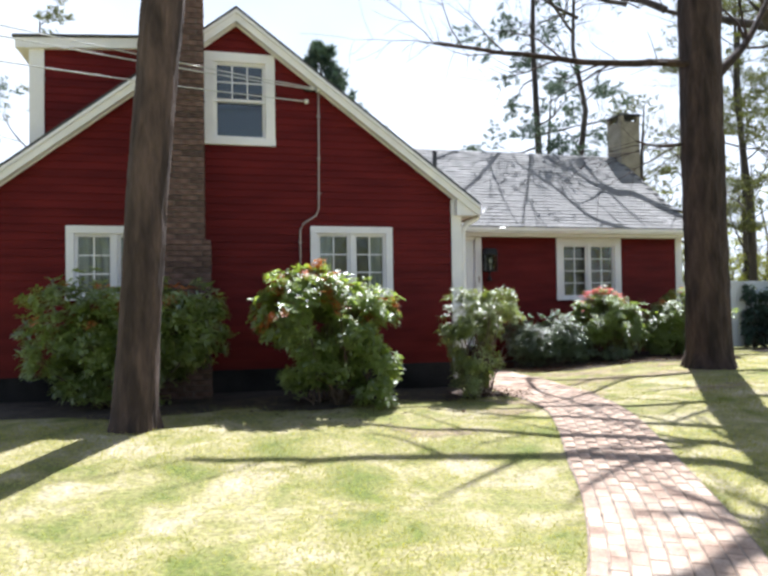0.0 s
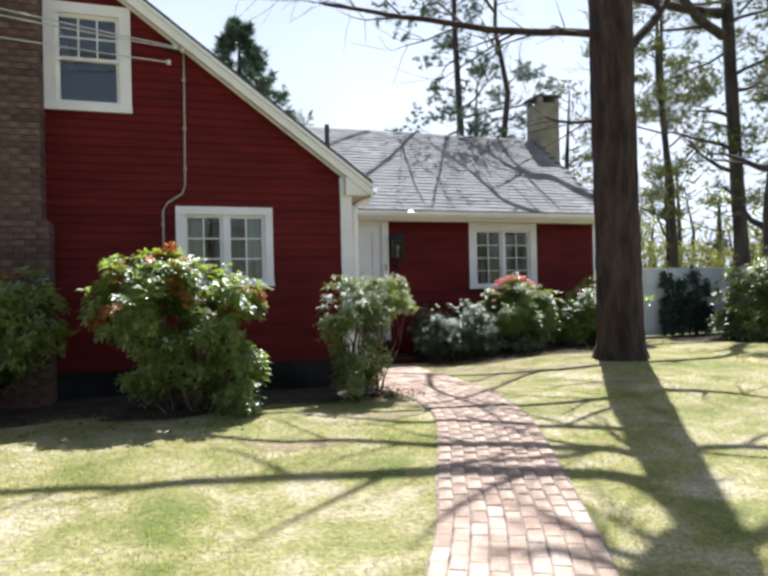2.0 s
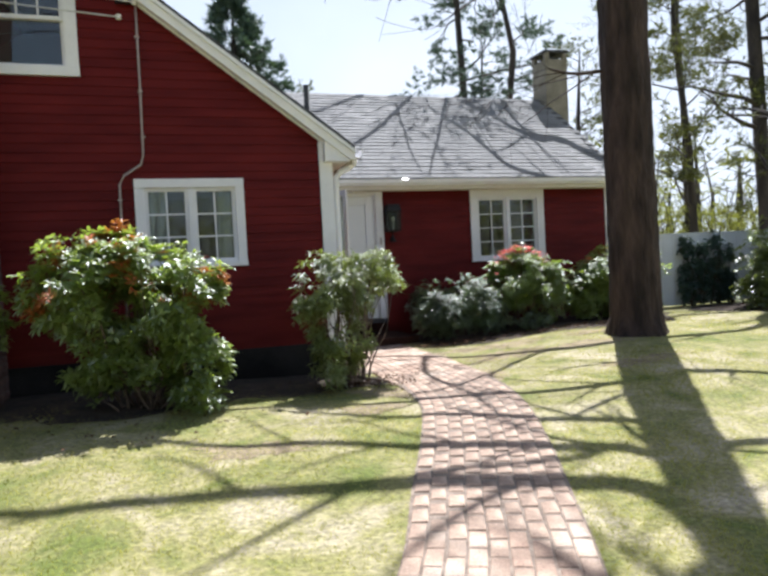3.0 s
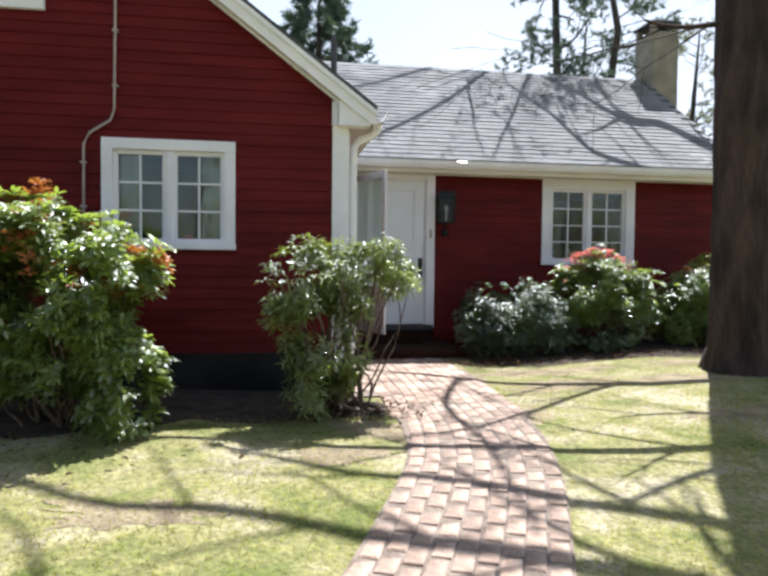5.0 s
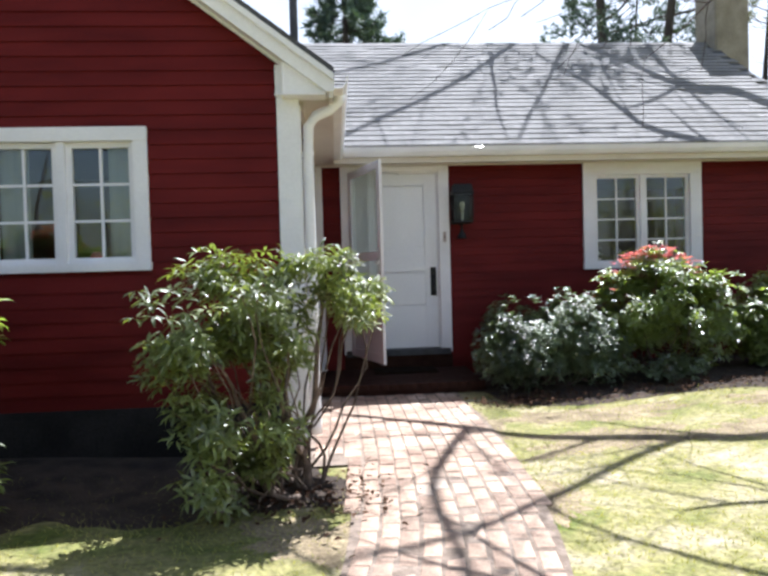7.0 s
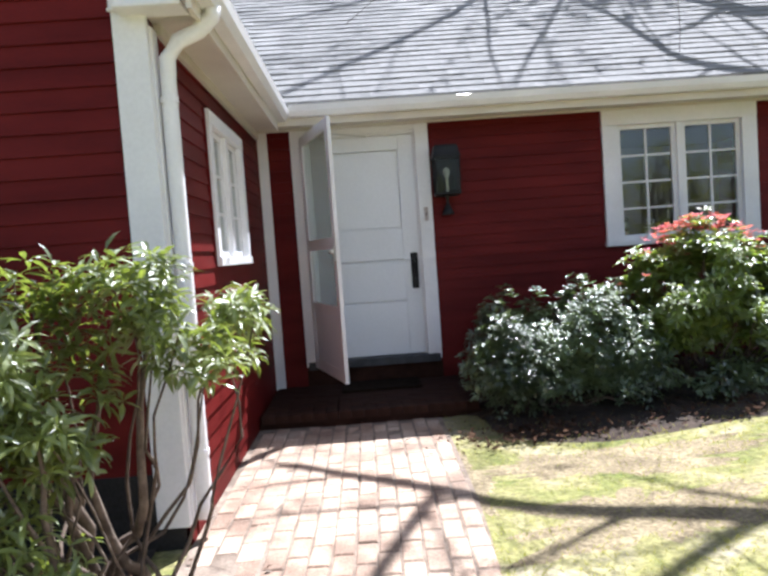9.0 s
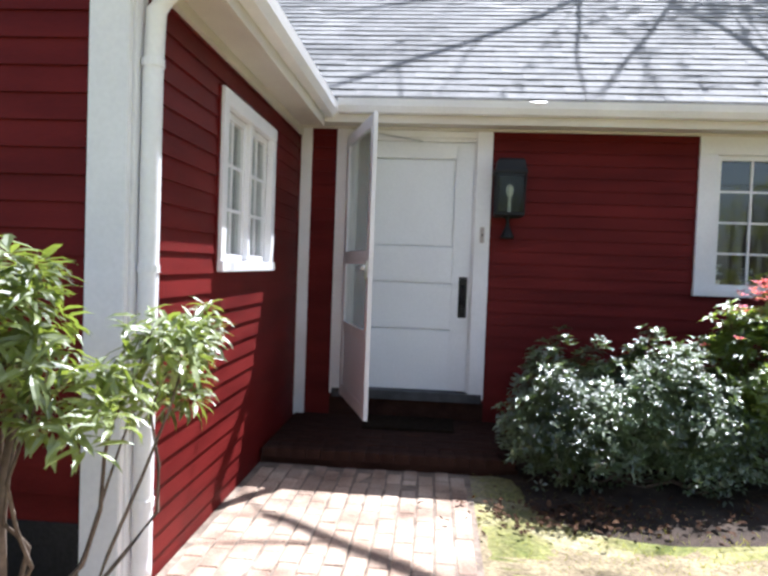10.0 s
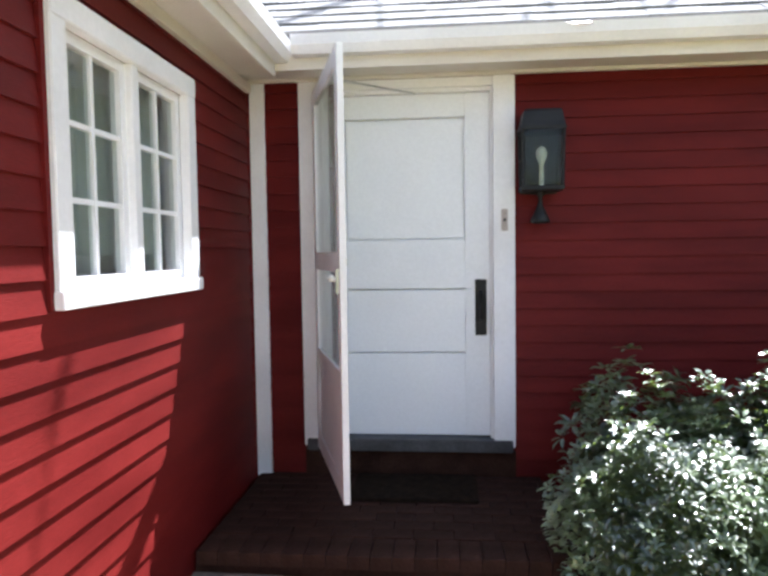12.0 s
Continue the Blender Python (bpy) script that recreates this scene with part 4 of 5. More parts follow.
shrub("rhododendron", "big rounded glossy-green rhododendron with orange-red new growth by the gable", "bush",
      [(1.25, 7.85, 1.30, 0.66, 0.55, 0.56), (0.78, 7.72, 1.40, 0.38, 0.42, 0.40), (1.72, 7.72, 1.27, 0.40, 0.45, 0.42), (1.84, 7.66, 0.62, 0.27, 0.34, 0.38), (1.76, 7.68, 0.95, 0.27, 0.32, 0.25), (1.2, 7.85, 0.75, 0.5, 0.4, 0.45), (1.1, 7.9, 1.58, 0.45, 0.4, 0.32), (1.86, 7.65, 0.34, 0.21, 0.3, 0.2)],
      (1.35, 7.95, 0.2), 7200, 0.088, 0.031, RHODO, near=300, new_red=0.16, open_low=0.2, gap=0.0)
shrub("rhododendron", "dark rhododendron with white-lit leaves in the shade behind the trunk", "bush",
      [(-1.5, 8.35, 1.1, 0.7, 0.5, 0.7), (-0.45, 8.3, 1.25, 0.62, 0.5, 0.55), (-1.1, 8.5, 0.75, 0.9, 0.5, 0.55)],
      (-1.0, 8.5, 0.2), 3600, 0.095, 0.034, RHODO, new_red=0.06)
shrub("leggy_rhododendron", "leggy rhododendron with bare crooked stems and narrow leaves beside the path", "bush",
      [(3.05, 8.08, 1.24, 0.29, 0.32, 0.30), (3.35, 8.12, 1.40, 0.27, 0.3, 0.24), (3.12, 8.04, 0.90, 0.31, 0.32, 0.34), (3.3, 8.05, 0.60, 0.29, 0.3, 0.28), (3.72, 8.28, 1.45, 0.2, 0.2, 0.17), (3.93, 8.33, 1.27, 0.14, 0.14, 0.08), (4.02, 8.66, 1.33, 0.10, 0.14, 0.08), (3.9, 9.05, 1.36, 0.10, 0.17, 0.08), (3.93, 8.85, 1.2, 0.09, 0.12, 0.07), (3.50, 8.2, 1.15, 0.18, 0.24, 0.24), (3.15, 8.0, 0.45, 0.2, 0.24, 0.18)],
      (3.50, 8.58, 0.17), 3000, 0.084, 0.0195, LAUREL, k=6, near=300, droop=0.45, stems=13, gap=0.04, crook=0.11)
shrub("boxwood", "low grey-green rounded shrub with small glossy leaves by the stoop", "bush",
      [(5.85, 11.18, 0.64, 0.56, 0.46, 0.50), (6.25, 11.2, 0.72, 0.50, 0.46, 0.48), (5.6, 11.25, 0.58, 0.38, 0.4, 0.42), (6.45, 11.15, 0.5, 0.36, 0.4, 0.38)],
      (5.95, 11.3, 0.25), 6500, 0.044, 0.02, BOX, k=6, near=300, droop=0.1, gap=-0.28, open_low=0.16)
shrub("azalea", "rounded green rhododendron under the wing window topped with coral-red blossom", "bush",
      [(7.15, 11.35, 0.98, 0.62, 0.5, 0.58), (6.8, 11.3, 0.82, 0.36, 0.42, 0.48), (7.65, 11.4, 0.85, 0.50, 0.45, 0.52)],
      (7.2, 11.5, 0.28), 4400, 0.08, 0.028, RHODO, near=200, open_low=0.4)
shrub("rhododendron", "small low seedling shrub on the bare soil before the flowering bush", "bush",
      [(7.0, 10.85, 0.42, 0.22, 0.16, 0.13), (7.36, 10.92, 0.40, 0.2, 0.16, 0.12)],
      (7.15, 10.9, 0.27), 300, 0.06, 0.024, BOX, stems=3)
shrub("rhododendron", "low dark evergreen growth between the round shrub and the wall", "bush",
      [(5.75, 12.05, 0.74, 0.32, 0.22, 0.34), (6.25, 12.05, 0.62, 0.3, 0.22, 0.3)],
      (5.9, 12.1, 0.3), 420, 0.08, 0.03, BOX, stems=4)
az = thing("red_blossoms", "coral-red flower heads on top of the rounded shrub", "flowers")
pet = Acc()
for i in range(170):
    p = Vector((rng.normal(7.18, 0.27), rng.normal(11.36, 0.12), 0))
    p.z = 1.64 + rng.uniform(-0.10, 0.03) - 0.9 * (p.x - 7.2) ** 2 - 0.8 * (p.y - 11.35) ** 2
    whorl(pet, p, Vector((0, 0, 1)), 0.035, 0.025, 4, 0.0)
part("petals", pet, PETAL, az, kind="stuff", raw=True)
shrub("rhododendron", "rounded rhododendron with reddish new growth near the wing's far end", "bush",
      [(9.0, 11.4, 0.95, 0.56, 0.5, 0.66), (9.5, 11.35, 1.1, 0.48, 0.5, 0.66), (8.55, 11.45, 0.75, 0.42, 0.45, 0.48)],
      (9.0, 11.6, 0.3), 3400, 0.085, 0.03, RHODO, new_red=0.14)
shrub("rhododendron", "large shaded rhododendron with pale glossy leaves before the fence", "bush",
      [(12.9, 10.9, 1.0, 1.1, 0.9, 0.95), (13.9, 11.0, 1.3, 1.1, 0.9, 1.2), (12.2, 10.8, 0.65, 0.6, 0.6, 0.5)],
      (13.0, 11.2, 0.3), 4200, 0.13, 0.045, LAUREL)
for i, (x, h) in enumerate(((11.75, 1.6), (12.15, 1.55), (12.5, 1.7), (12.85, 1.3))):
    shrub("ivy_column", "dark narrow ivy column climbing the white fence", "climbing plant",
          [(x, 12.62, 0.3 + h * 0.28, 0.17, 0.1, h * 0.32), (x + 0.05, 12.62, 0.3 + h * 0.62, 0.15, 0.1, h * 0.3)],
          (x, 12.66, 0.3), 420, 0.07, 0.05, NEEDLE, k=5, stems=2, group="ivy on the fence")


# ---------- trees ----------
def limb(acc, twg, p, d, length, r, lvl, rnd, gravity=0.0, tips=None, spread=0.6):
    """A crooked tapering limb with side branches."""
    n = 5 if lvl > 1 else 4
    pts, rads = [p.copy()], [r]
    q, dd = p.copy(), d.normalized()
    for i in range(n):
        dd = (dd + Vector((rnd.uniform(-1, 1), rnd.uniform(-1, 1), rnd.uniform(-1, 1))) * 0.22 + Vector((0, 0, gravity))).normalized()
        q = q + dd * (length / n)
        pts.append(q.copy())
        rads.append(max(0.003, r * (1 - 0.8 * (i + 1) / n)))
        if lvl > 0 and i >= 1:
            for _ in range(1 if lvl > 1 else 2):
                s = dd.cross(Vector((rnd.uniform(-1, 1), rnd.uniform(-1, 1), rnd.uniform(-1, 1)))).normalized()
                limb(acc, twg, q, (dd * 0.7 + s * spread).normalized(), length * rnd.uniform(0.42, 0.62), rads[-1] * 0.62, lvl - 1, rnd, gravity, tips, spread)
    (acc if r > 0.012 else twg).tube(pts, rads, 6 if r > 0.03 else 3, False)
    if tips is not None:
        tips.append((pts[-1], dd))
        tips.append((pts[-2], dd))


def trunk_part(tree, pts, rads, material, flare=0.0, n=16, flat=0.0):
    a = Acc()
    if flare:
        p = Vector(pts[0])
        vs, ring = [], []
        prof = [(0.0, 1 + flare), (0.12, 1 + flare * 0.45), (0.35, 1 + flare * 0.12)]
        pts = [tuple(p + Vector((0, 0, h - 0.08))) for h, _ in prof] + list(pts[1:])
        rads = [rads[0] * f for _, f in prof] + list(rads[1:])
    # resample so that the bark can be uneven
    rough = material in (BARK, BARKO) and rads[0] > 0.2
    P, R = [], []
    for i in range(len(pts) - 1):
        A, B = Vector(pts[i]), Vector(pts[i + 1])
        m = max(1, int((B - A).length / (0.055 if rough else 0.16)))
        for j in range(m):
            P.append(A.lerp(B, j / m))
            R.append(rads[i] + (rads[i + 1] - rads[i]) * j / m)
    P.append(Vector(pts[-1]))
    R.append(rads[-1])
    k = 60 if rough else 22
    vs = []
    for p, r in zip(P, R):
        for j in range(k):
            w = 2 * math.pi * j / k
            ro = 1 + 0.06 * noise.noise(Vector((math.cos(w) * 3, math.sin(w) * 3, p.z * 0.9))) + 0.045 * noise.noise(Vector((math.cos(w) * 9, math.sin(w) * 9, p.z * 2.2)))
            if rough:
                plate = noise.noise(Vector((math.cos(w) * 8, math.sin(w) * 8, p.z * 2.6)))
                crack = 1 - min(1.0, abs(noise.noise(Vector((math.cos(w) * 6 + 5, math.sin(w) * 6, p.z * 1.5)))) * 7)
                ro += 0.035 * (plate > 0.05) * min(1.0, plate * 5) - 0.022 * crack
            if flare and p.z - P[0].z < 0.4:
                ro += 0.16 * max(0, math.cos(w * 5 + 1)) * (1 - (p.z - P[0].z) / 0.4)
            vs.append((p.x + math.cos(w) * r * ro, p.y + math.sin(w) * r * ro, p.z))
    a.add(vs, [(i * k + j, i * k + (j + 1) % k, (i + 1) * k + (j + 1) % k, (i + 1) * k + j) for i in range(len(P) - 1) for j in range(k)])
    return part("trunk", a, material, tree, smooth=True)


def at(pts, z):
    for a, b in zip(pts, pts[1:]):
        if a[2] <= z <= b[2]:
            s = (z - a[2]) / (b[2] - a[2])
            return Vector(a).lerp(Vector(b), s)
    return Vector(pts[-1])


def needles(acc, p, d, L, k, rnd):
    for _ in range(k):
        v = (d * 0.5 + Vector((rnd.uniform(-1, 1), rnd.uniform(-1, 1), rnd.uniform(-0.7, 0.9)))).normalized()
        s = v.cross(Vector((rnd.uniform(-1, 1), rnd.uniform(-1, 1), 0.3))).normalized()
        l = L * rnd.uniform(0.6, 1.2)
        acc.add([p - s * l * 0.085, p + s * l * 0.085, p + v * l], [(0, 1, 2)])


def tree(name, label, pts, rads, seed, crown, needle=None, bark=None, flare=0.4, blen=2.6, nb=14, z0=4.0, lvl=2, br=0.35, gravity=0.02, ncount=10, nL=0.28, limbs=(), llvl=1, taper=0.6, pads=0):
    rnd = random.Random(seed)
    bark = bark or BARKD
    t = thing(name, label, "tree")
    trunk_part(t, pts, rads, bark, flare)
    acc, twg, tips = Acc(), Acc(), []
    top = pts[-1][2]
    for i in range(nb):
        z = z0 + (top - z0) * (i + rnd.uniform(0, 0.9)) / nb
        p = at(pts, z)
        w = rnd.uniform(0, 6.283)
        f = 1 - taper * (z - z0) / (top - z0)
        r = br * rads[0] * f
        limb(acc, twg, p, Vector((math.cos(w), math.sin(w), crown)), blen * f * rnd.uniform(0.75, 1.25), max(0.012, r), lvl, rnd, gravity, tips)
    for path, r in limbs:
        q = [Vector(v) for v in path]
        for _ in range(2):
            q = [q[0]] + [a.lerp(b, f) for a, b in zip(q, q[1:]) for f in (0.25, 0.75)] + [q[-1]]
        q = [v + 0.5 * r * Vector(noise.noise_vector(v * 1.7)) for v in q]
        rr = [r * (1 - 0.7 * i / (len(q) - 1)) for i in range(len(q))]
        acc.tube(q, rr, 8, False)
        for i in range(3, len(q), 4):
            dd = (q[i] - q[i - 1]).normalized()
            lv = llvl + (1 if llvl == 0 and q[0].z < 6 else 0)
            for _ in range(1 + lv):
                s = dd.cross(Vector((rnd.uniform(-1, 1), rnd.uniform(-1, 1), rnd.uniform(-1, 1)))).normalized()
                limb(acc, twg, q[i].lerp(q[i - 1], rnd.uniform(0, 0.6)), (dd * 0.8 + s * 0.7 + Vector((0, 0, 0.15))).normalized(), rnd.uniform(0.9, 1.8), rr[i] * 0.5, lv, rnd, 0.0, tips)
    part("branch", acc, bark, t, kind="stuff", smooth=True)
    part("twig", twg, bark, t, kind="stuff", raw=True)
    if needle:
        na = Acc()
        for p, d in tips:
            if rnd.random() < 0.85:
                needles(na, p, d, nL, ncount, rnd)
        for p, d in rnd.sample(tips, min(pads, len(tips))):
            rx, rz = rnd.uniform(0.35, 0.85), rnd.uniform(0.12, 0.32)
            for _ in range(60):
                v = Vector((rnd.gauss(0, 1), rnd.gauss(0, 1), rnd.gauss(0, 1))).normalized() * rnd.random() ** 0.4
                needles(na, p + Vector((v.x * rx, v.y * rx, v.z * rz)), Vector((0, 0, 0.5)), nL * 0.9, 7, rnd)
        part("crown", na, needle, t, kind="stuff", raw=True)
    return t


def cast(points, heights):
    """Limb places over points of the ground along the sun's way."""
    return [(x + h * SUN.x / SUN.z, y + h * SUN.y / SUN.z, 0.1 + h) for (x, y), h in zip(points, heights)]


T1 = [(-0.80, 7.1, 0.15), (-0.76, 7.1, 1.1), (-0.67, 7.1, 2.6), (-0.50, 7.1, 4.6), (-0.35, 7.1, 7.0), (-0.3, 7.2, 11.5), (-0.3, 7.3, 14.5)]
tree("pine_tree", "tall pine with flaking grey-brown bark on the lawn by the gable", T1, [0.215, 0.20, 0.197, 0.21, 0.18, 0.12, 0.04], 3, 0.3, NEEDLE, BARK, blen=2.0, nb=9, z0=8.5, lvl=1)
T2 = [(7.84, 9.25, 0.28), (7.83, 9.25, 1.6), (7.80, 9.25, 4.2), (7.80, 9.25, 6.2), (7.84, 9.25, 9.0), (7.86, 9.25, 12.5), (7.9, 9.3, 16.5)]
LB = [
    ([(7.6, 9.2, 5.30), (6.5, 9.35, 5.27), (5.7, 9.5, 5.30), (4.8, 9.7, 5.42), (4.1, 9.9, 5.52), (3.4, 10.0, 5.60)], 0.065),
    ([(7.84, 9.25, 11.2)] + cast([(4.31, 4.85), (3.85, 5.02), (3.38, 5.3), (2.99, 5.48), (2.2, 5.63), (1.55, 5.64), (0.7, 5.76), (-0.3, 5.95)], [11.3, 11.35, 11.4, 11.4, 11.5, 11.5, 11.6, 11.6]), 0.14),
    ([(7.84, 9.25, 9.8)] + cast([(4.7, 5.46), (4.31, 5.56), (3.76, 5.84), (3.31, 6.0), (2.69, 6.31), (2.02, 6.38), (1.4, 6.7)], [9.9, 9.95, 10.0, 10.1, 10.2, 10.3, 10.4]), 0.10),
    ([(7.84, 9.25, 8.6)] + cast([(5.23, 5.9), (4.93, 6.05), (4.55, 6.2), (4.16, 6.43), (3.64, 6.67), (3.19, 6.83), (2.6, 7.2)], [8.7, 8.75, 8.8, 8.8, 8.9, 9.0, 9.1]), 0.085),
    (cast([(4.75, 5.48), (4.52, 5.45), (4.27, 5.35), (3.87, 5.37), (3.3, 5.5), (2.8, 5.5)], [9.9, 9.9, 10.0, 10.0, 10.1, 10.1]), 0.055),
    ([(7.84, 9.25, 7.0)] + cast([(5.85, 6.62), (5.4, 6.53), (4.94, 6.28), (4.71, 6.15)], [7.2, 7.5, 7.9, 8.1]), 0.055),
    ([(7.84, 9.25, 9.2)] + cast([(5.6, 5.25), (6.33, 4.97), (7.5, 4.8), (8.7, 4.9)], [9.3, 9.5, 9.7, 9.9]), 0.09),
    ([(7.86, 9.25, 12.4)] + cast([(4.02, 3.89), (3.3, 3.45), (2.75, 3.12), (2.0, 2.9)], [12.5, 12.7, 12.9, 13.0]), 0.12),
    ([(7.86, 9.25, 12.8)] + cast([(4.6, 3.75), (4.91, 3.79), (5.6, 3.95), (6.4, 3.8)], [13.0, 13.2, 13.4, 13.6]), 0.10),
    ([(8.0, 9.2, 5.0), (8.6, 9.25, 5.6), (9.2, 9.4, 6.3), (9.7, 9.5, 7.2)], 0.09),
    ([(7.55, 9.3, 4.0), (7.1, 9.45, 3.95), (6.75, 9.5, 4.05)], 0.035),
]
tree("shade_tree", "thick dark-brown oak trunk with long horizontal limbs on the lawn", T2, [0.335, 0.325, 0.32, 0.315, 0.27, 0.19, 0.05], 11, 0.35, None, BARKO, flare=0.45, blen=2.4, nb=8, z0=12.2, lvl=1, llvl=0, limbs=LB)
tree("pine_tree", "tall thin pine with sparse dark needle clumps behind the wing roof", [(10.0, 19.5, 0.3), (10.1, 19.4, 6), (10.0, 19.5, 10), (10.2, 19.6, 15)], [0.12, 0.105, 0.08, 0.03], 21, 0.15, NEEDLE, blen=2.0, nb=17, z0=5.4, lvl=2, nL=0.17, ncount=20, pads=12)
tree("bare_tree", "crooked dark tree behind the wing roof", [(10.7, 18.8, 0.3), (10.8, 18.9, 4.5), (11.3, 18.9, 6.0), (11.45, 18.8, 7.5), (11.1, 18.9, 9.5), (11.3, 19, 13)], [0.11, 0.095, 0.09, 0.085, 0.06, 0.03], 22, 0.4, None, blen=2.2, nb=9, z0=6.0, lvl=2, llvl=2,
     limbs=[([(11.3, 18.9, 10.5), (10, 18.9, 11), (9, 18.2, 11.6), (8, 17.2, 12), (7, 16.6, 12.2), (6.2, 16.2, 12.6)], 0.06), ([(11.2, 19, 12), (8.6, 18.8, 12.6), (7.4, 18.2, 13), (6.4, 17.9, 13.2)], 0.055), ([(11.1, 18.9, 10), (9.6, 18.0, 10.8), (9.0, 16.8, 11.2), (8.6, 16.0, 11.4)], 0.05)])


def over_roof(points, h, rise=0.0):
    """Limb places over points of the wing's front slope along the sun's way."""
    return [(x + (h + rise * i) * SUN.x / SUN.z, y + (h + rise * i) * SUN.y / SUN.z, RIDZ - WS * (RIDY - y) + h + rise * i) for i, (x, y) in enumerate(points)]


RL = over_roof([(9.98, 12.6), (9.65, 13.06), (9.38, 13.38), (9.0, 13.48), (8.68, 13.58), (8.42, 14.02), (8.13, 14.57), (7.86, 14.95)], 6.0, 0.03)
RL2 = over_roof([(8.35, 12.0), (8.02, 12.15), (7.66, 12.44), (7.57, 12.95), (7.44, 13.45), (7.3, 14.0), (7.0, 14.6)], 6.2)
RL5 = over_roof([(6.3, 14.7), (6.15, 14.1), (6.07, 13.55), (5.9, 12.9), (5.87, 12.2)], 6.2)
RL3 = over_roof([(8.68, 13.5), (8.3, 13.25), (7.94, 13.02), (7.6, 12.9)], 6.1)
RL4 = over_roof([(8.93, 14.94), (8.78, 14.2), (8.73, 13.45), (8.77, 12.89), (8.78, 12.1)], 6.1)
GL = cast([(9.5, 8.5), (6.78, 8.65), (5.92, 9.05), (5.11, 9.45), (4.53, 9.9), (3.8, 10.4)], [8.5, 8.6, 8.6, 8.7, 8.8, 8.9])
GL2 = cast([(6.2, 8.95), (5.78, 8.74), (5.25, 8.34), (4.57, 7.74), (4.17, 7.54), (3.68, 7.37)], [8.6, 8.7, 8.7, 8.8, 8.9, 9.0])
GL3 = cast([(4.8, 9.7), (4.5, 9.0), (4.27, 8.26), (4.32, 7.41), (4.24, 6.53), (4.15, 5.85)], [8.75, 8.8, 8.8, 8.9, 9.0, 9.1])
tree("shade_tree", "big dark tree beyond the fence with crooked limbs", [(15.8, 14.2, 0.3), (15.7, 14.3, 4), (15.6, 14.4, 9), (15.4, 14.2, 13)], [0.20, 0.17, 0.15, 0.05], 31, 0.05, NEEDLY, blen=2.9, nb=17, z0=3.5, lvl=2,
     limbs=[([(15.35, 14.35, 8.6), (13.2, 14.8, 8.9)] + RL[:1], 0.15), (RL, 0.105), (RL2, 0.06), (RL3, 0.035), (RL4, 0.045), (RL5, 0.035), ([(15.3, 14.3, 8.0), (13.6, 13.8, 8.3)] + GL, 0.13), (GL2, 0.055), (GL3, 0.05)], nL=0.16, ncount=8, pads=3, llvl=0)
tree("shade_tree", "forked dark tree with clumped needles beyond the lawn", [(14.4, 12.0, 0.3), (14.3, 12.0, 3.0), (14.6, 12.1, 4.5), (14.7, 12.0, 9), (15.2, 12, 13)], [0.28, 0.25, 0.2, 0.13, 0.04], 32, 0.1, NEEDLY, blen=2.8, nb=15, z0=2.6, lvl=2, nL=0.18, ncount=16, pads=40)
tree("pine_tree", "full blue-green spruce rising behind the main roof", [(4.4, 28.3, 0.3), (4.4, 28.3, 8), (4.4, 28.3, 12.7)], [0.26, 0.16, 0.02], 41, -0.15, NEEDLE, taper=0.96, blen=3.9, nb=150, z0=2.5, lvl=1, nL=0.34, ncount=26, br=0.16, gravity=0.0)
PADS = (0, 30, 34, 24, 14, 0, 22, 3, 8, 8, 8, 2, 2, 20)
for i, (x, y, h, lean) in enumerate(((14.0, 17.2, 9, 0.4), (17.5, 18.5, 12, -0.4), (20.5, 16.0, 13, 0.5), (17.8, 13.4, 10, 0.3), (19.5, 21.0, 14, 0.0), (13.2, 25, 10, 0.3), (23.5, 13.5, 13, 0.2), (16.0, 22.5, 9, 0.2),
                                    (-7.5, 18.5, 10, 0.5), (-9.5, 15.5, 12, -0.3), (-6.0, 24, 11, 0.2), (4.8, 31, 10, 0.4), (7.3, 33, 9.5, 0.1), (21.5, 10.5, 11, 0.2))):
    tree("bare_tree", "slim bare tree at the edge of the woods" if i % 2 else "thin grey tree at the woods' edge with few needles", [(x, y, 0.2), (x + lean * 0.4, y, h * 0.4), (x + lean, y + 0.2, h * 0.7), (x + lean * 1.3, y, h)], [0.13, 0.11, 0.08, 0.02], 50 + i, 0.5, NEEDLE if i % 3 == 2 else NEEDLY if PADS[i] else None, blen=2.4, nb=11, z0=2.6, lvl=2, nL=0.18, ncount=9, flare=0.2, pads=PADS[i])

# thicket and far woods
hed = Acc()
tw = Acc()
rnd = random.Random(8)
for i in range(9000):
    x = rnd.uniform(9.5, 34)
    y = 25.5 - 0.42 * (x - 10) + rnd.uniform(-1.5, 1.5)
    p = Vector((x, y, rnd.random() ** 0.8 * (3.0 + 0.9 * noise.noise(Vector((x * 0.5, 0, 0))))))
    if noise.noise(p * 0.9) < -0.15:
        continue
    needles(hed, p, Vector((0, 0, 0.6)), 0.22, 9, rnd)
    if i % 14 == 0:
        tw.tube([Vector((x, y, 0)), Vector((x + rnd.uniform(-0.4, 0.4), y, 1.8)), Vector((x + rnd.uniform(-0.9, 0.9), y, 3.6))], [0.03, 0.02, 0.006], 3, False)
th = thing("thicket", "yellow-green spring thicket behind the fence", "thicket", kind="stuff")
part("leaves", hed, HEDGE, th, kind="stuff", raw=True)
part("stalks", tw, BARKD, th, kind="stuff", raw=True)
fw, fn = Acc(), Acc()
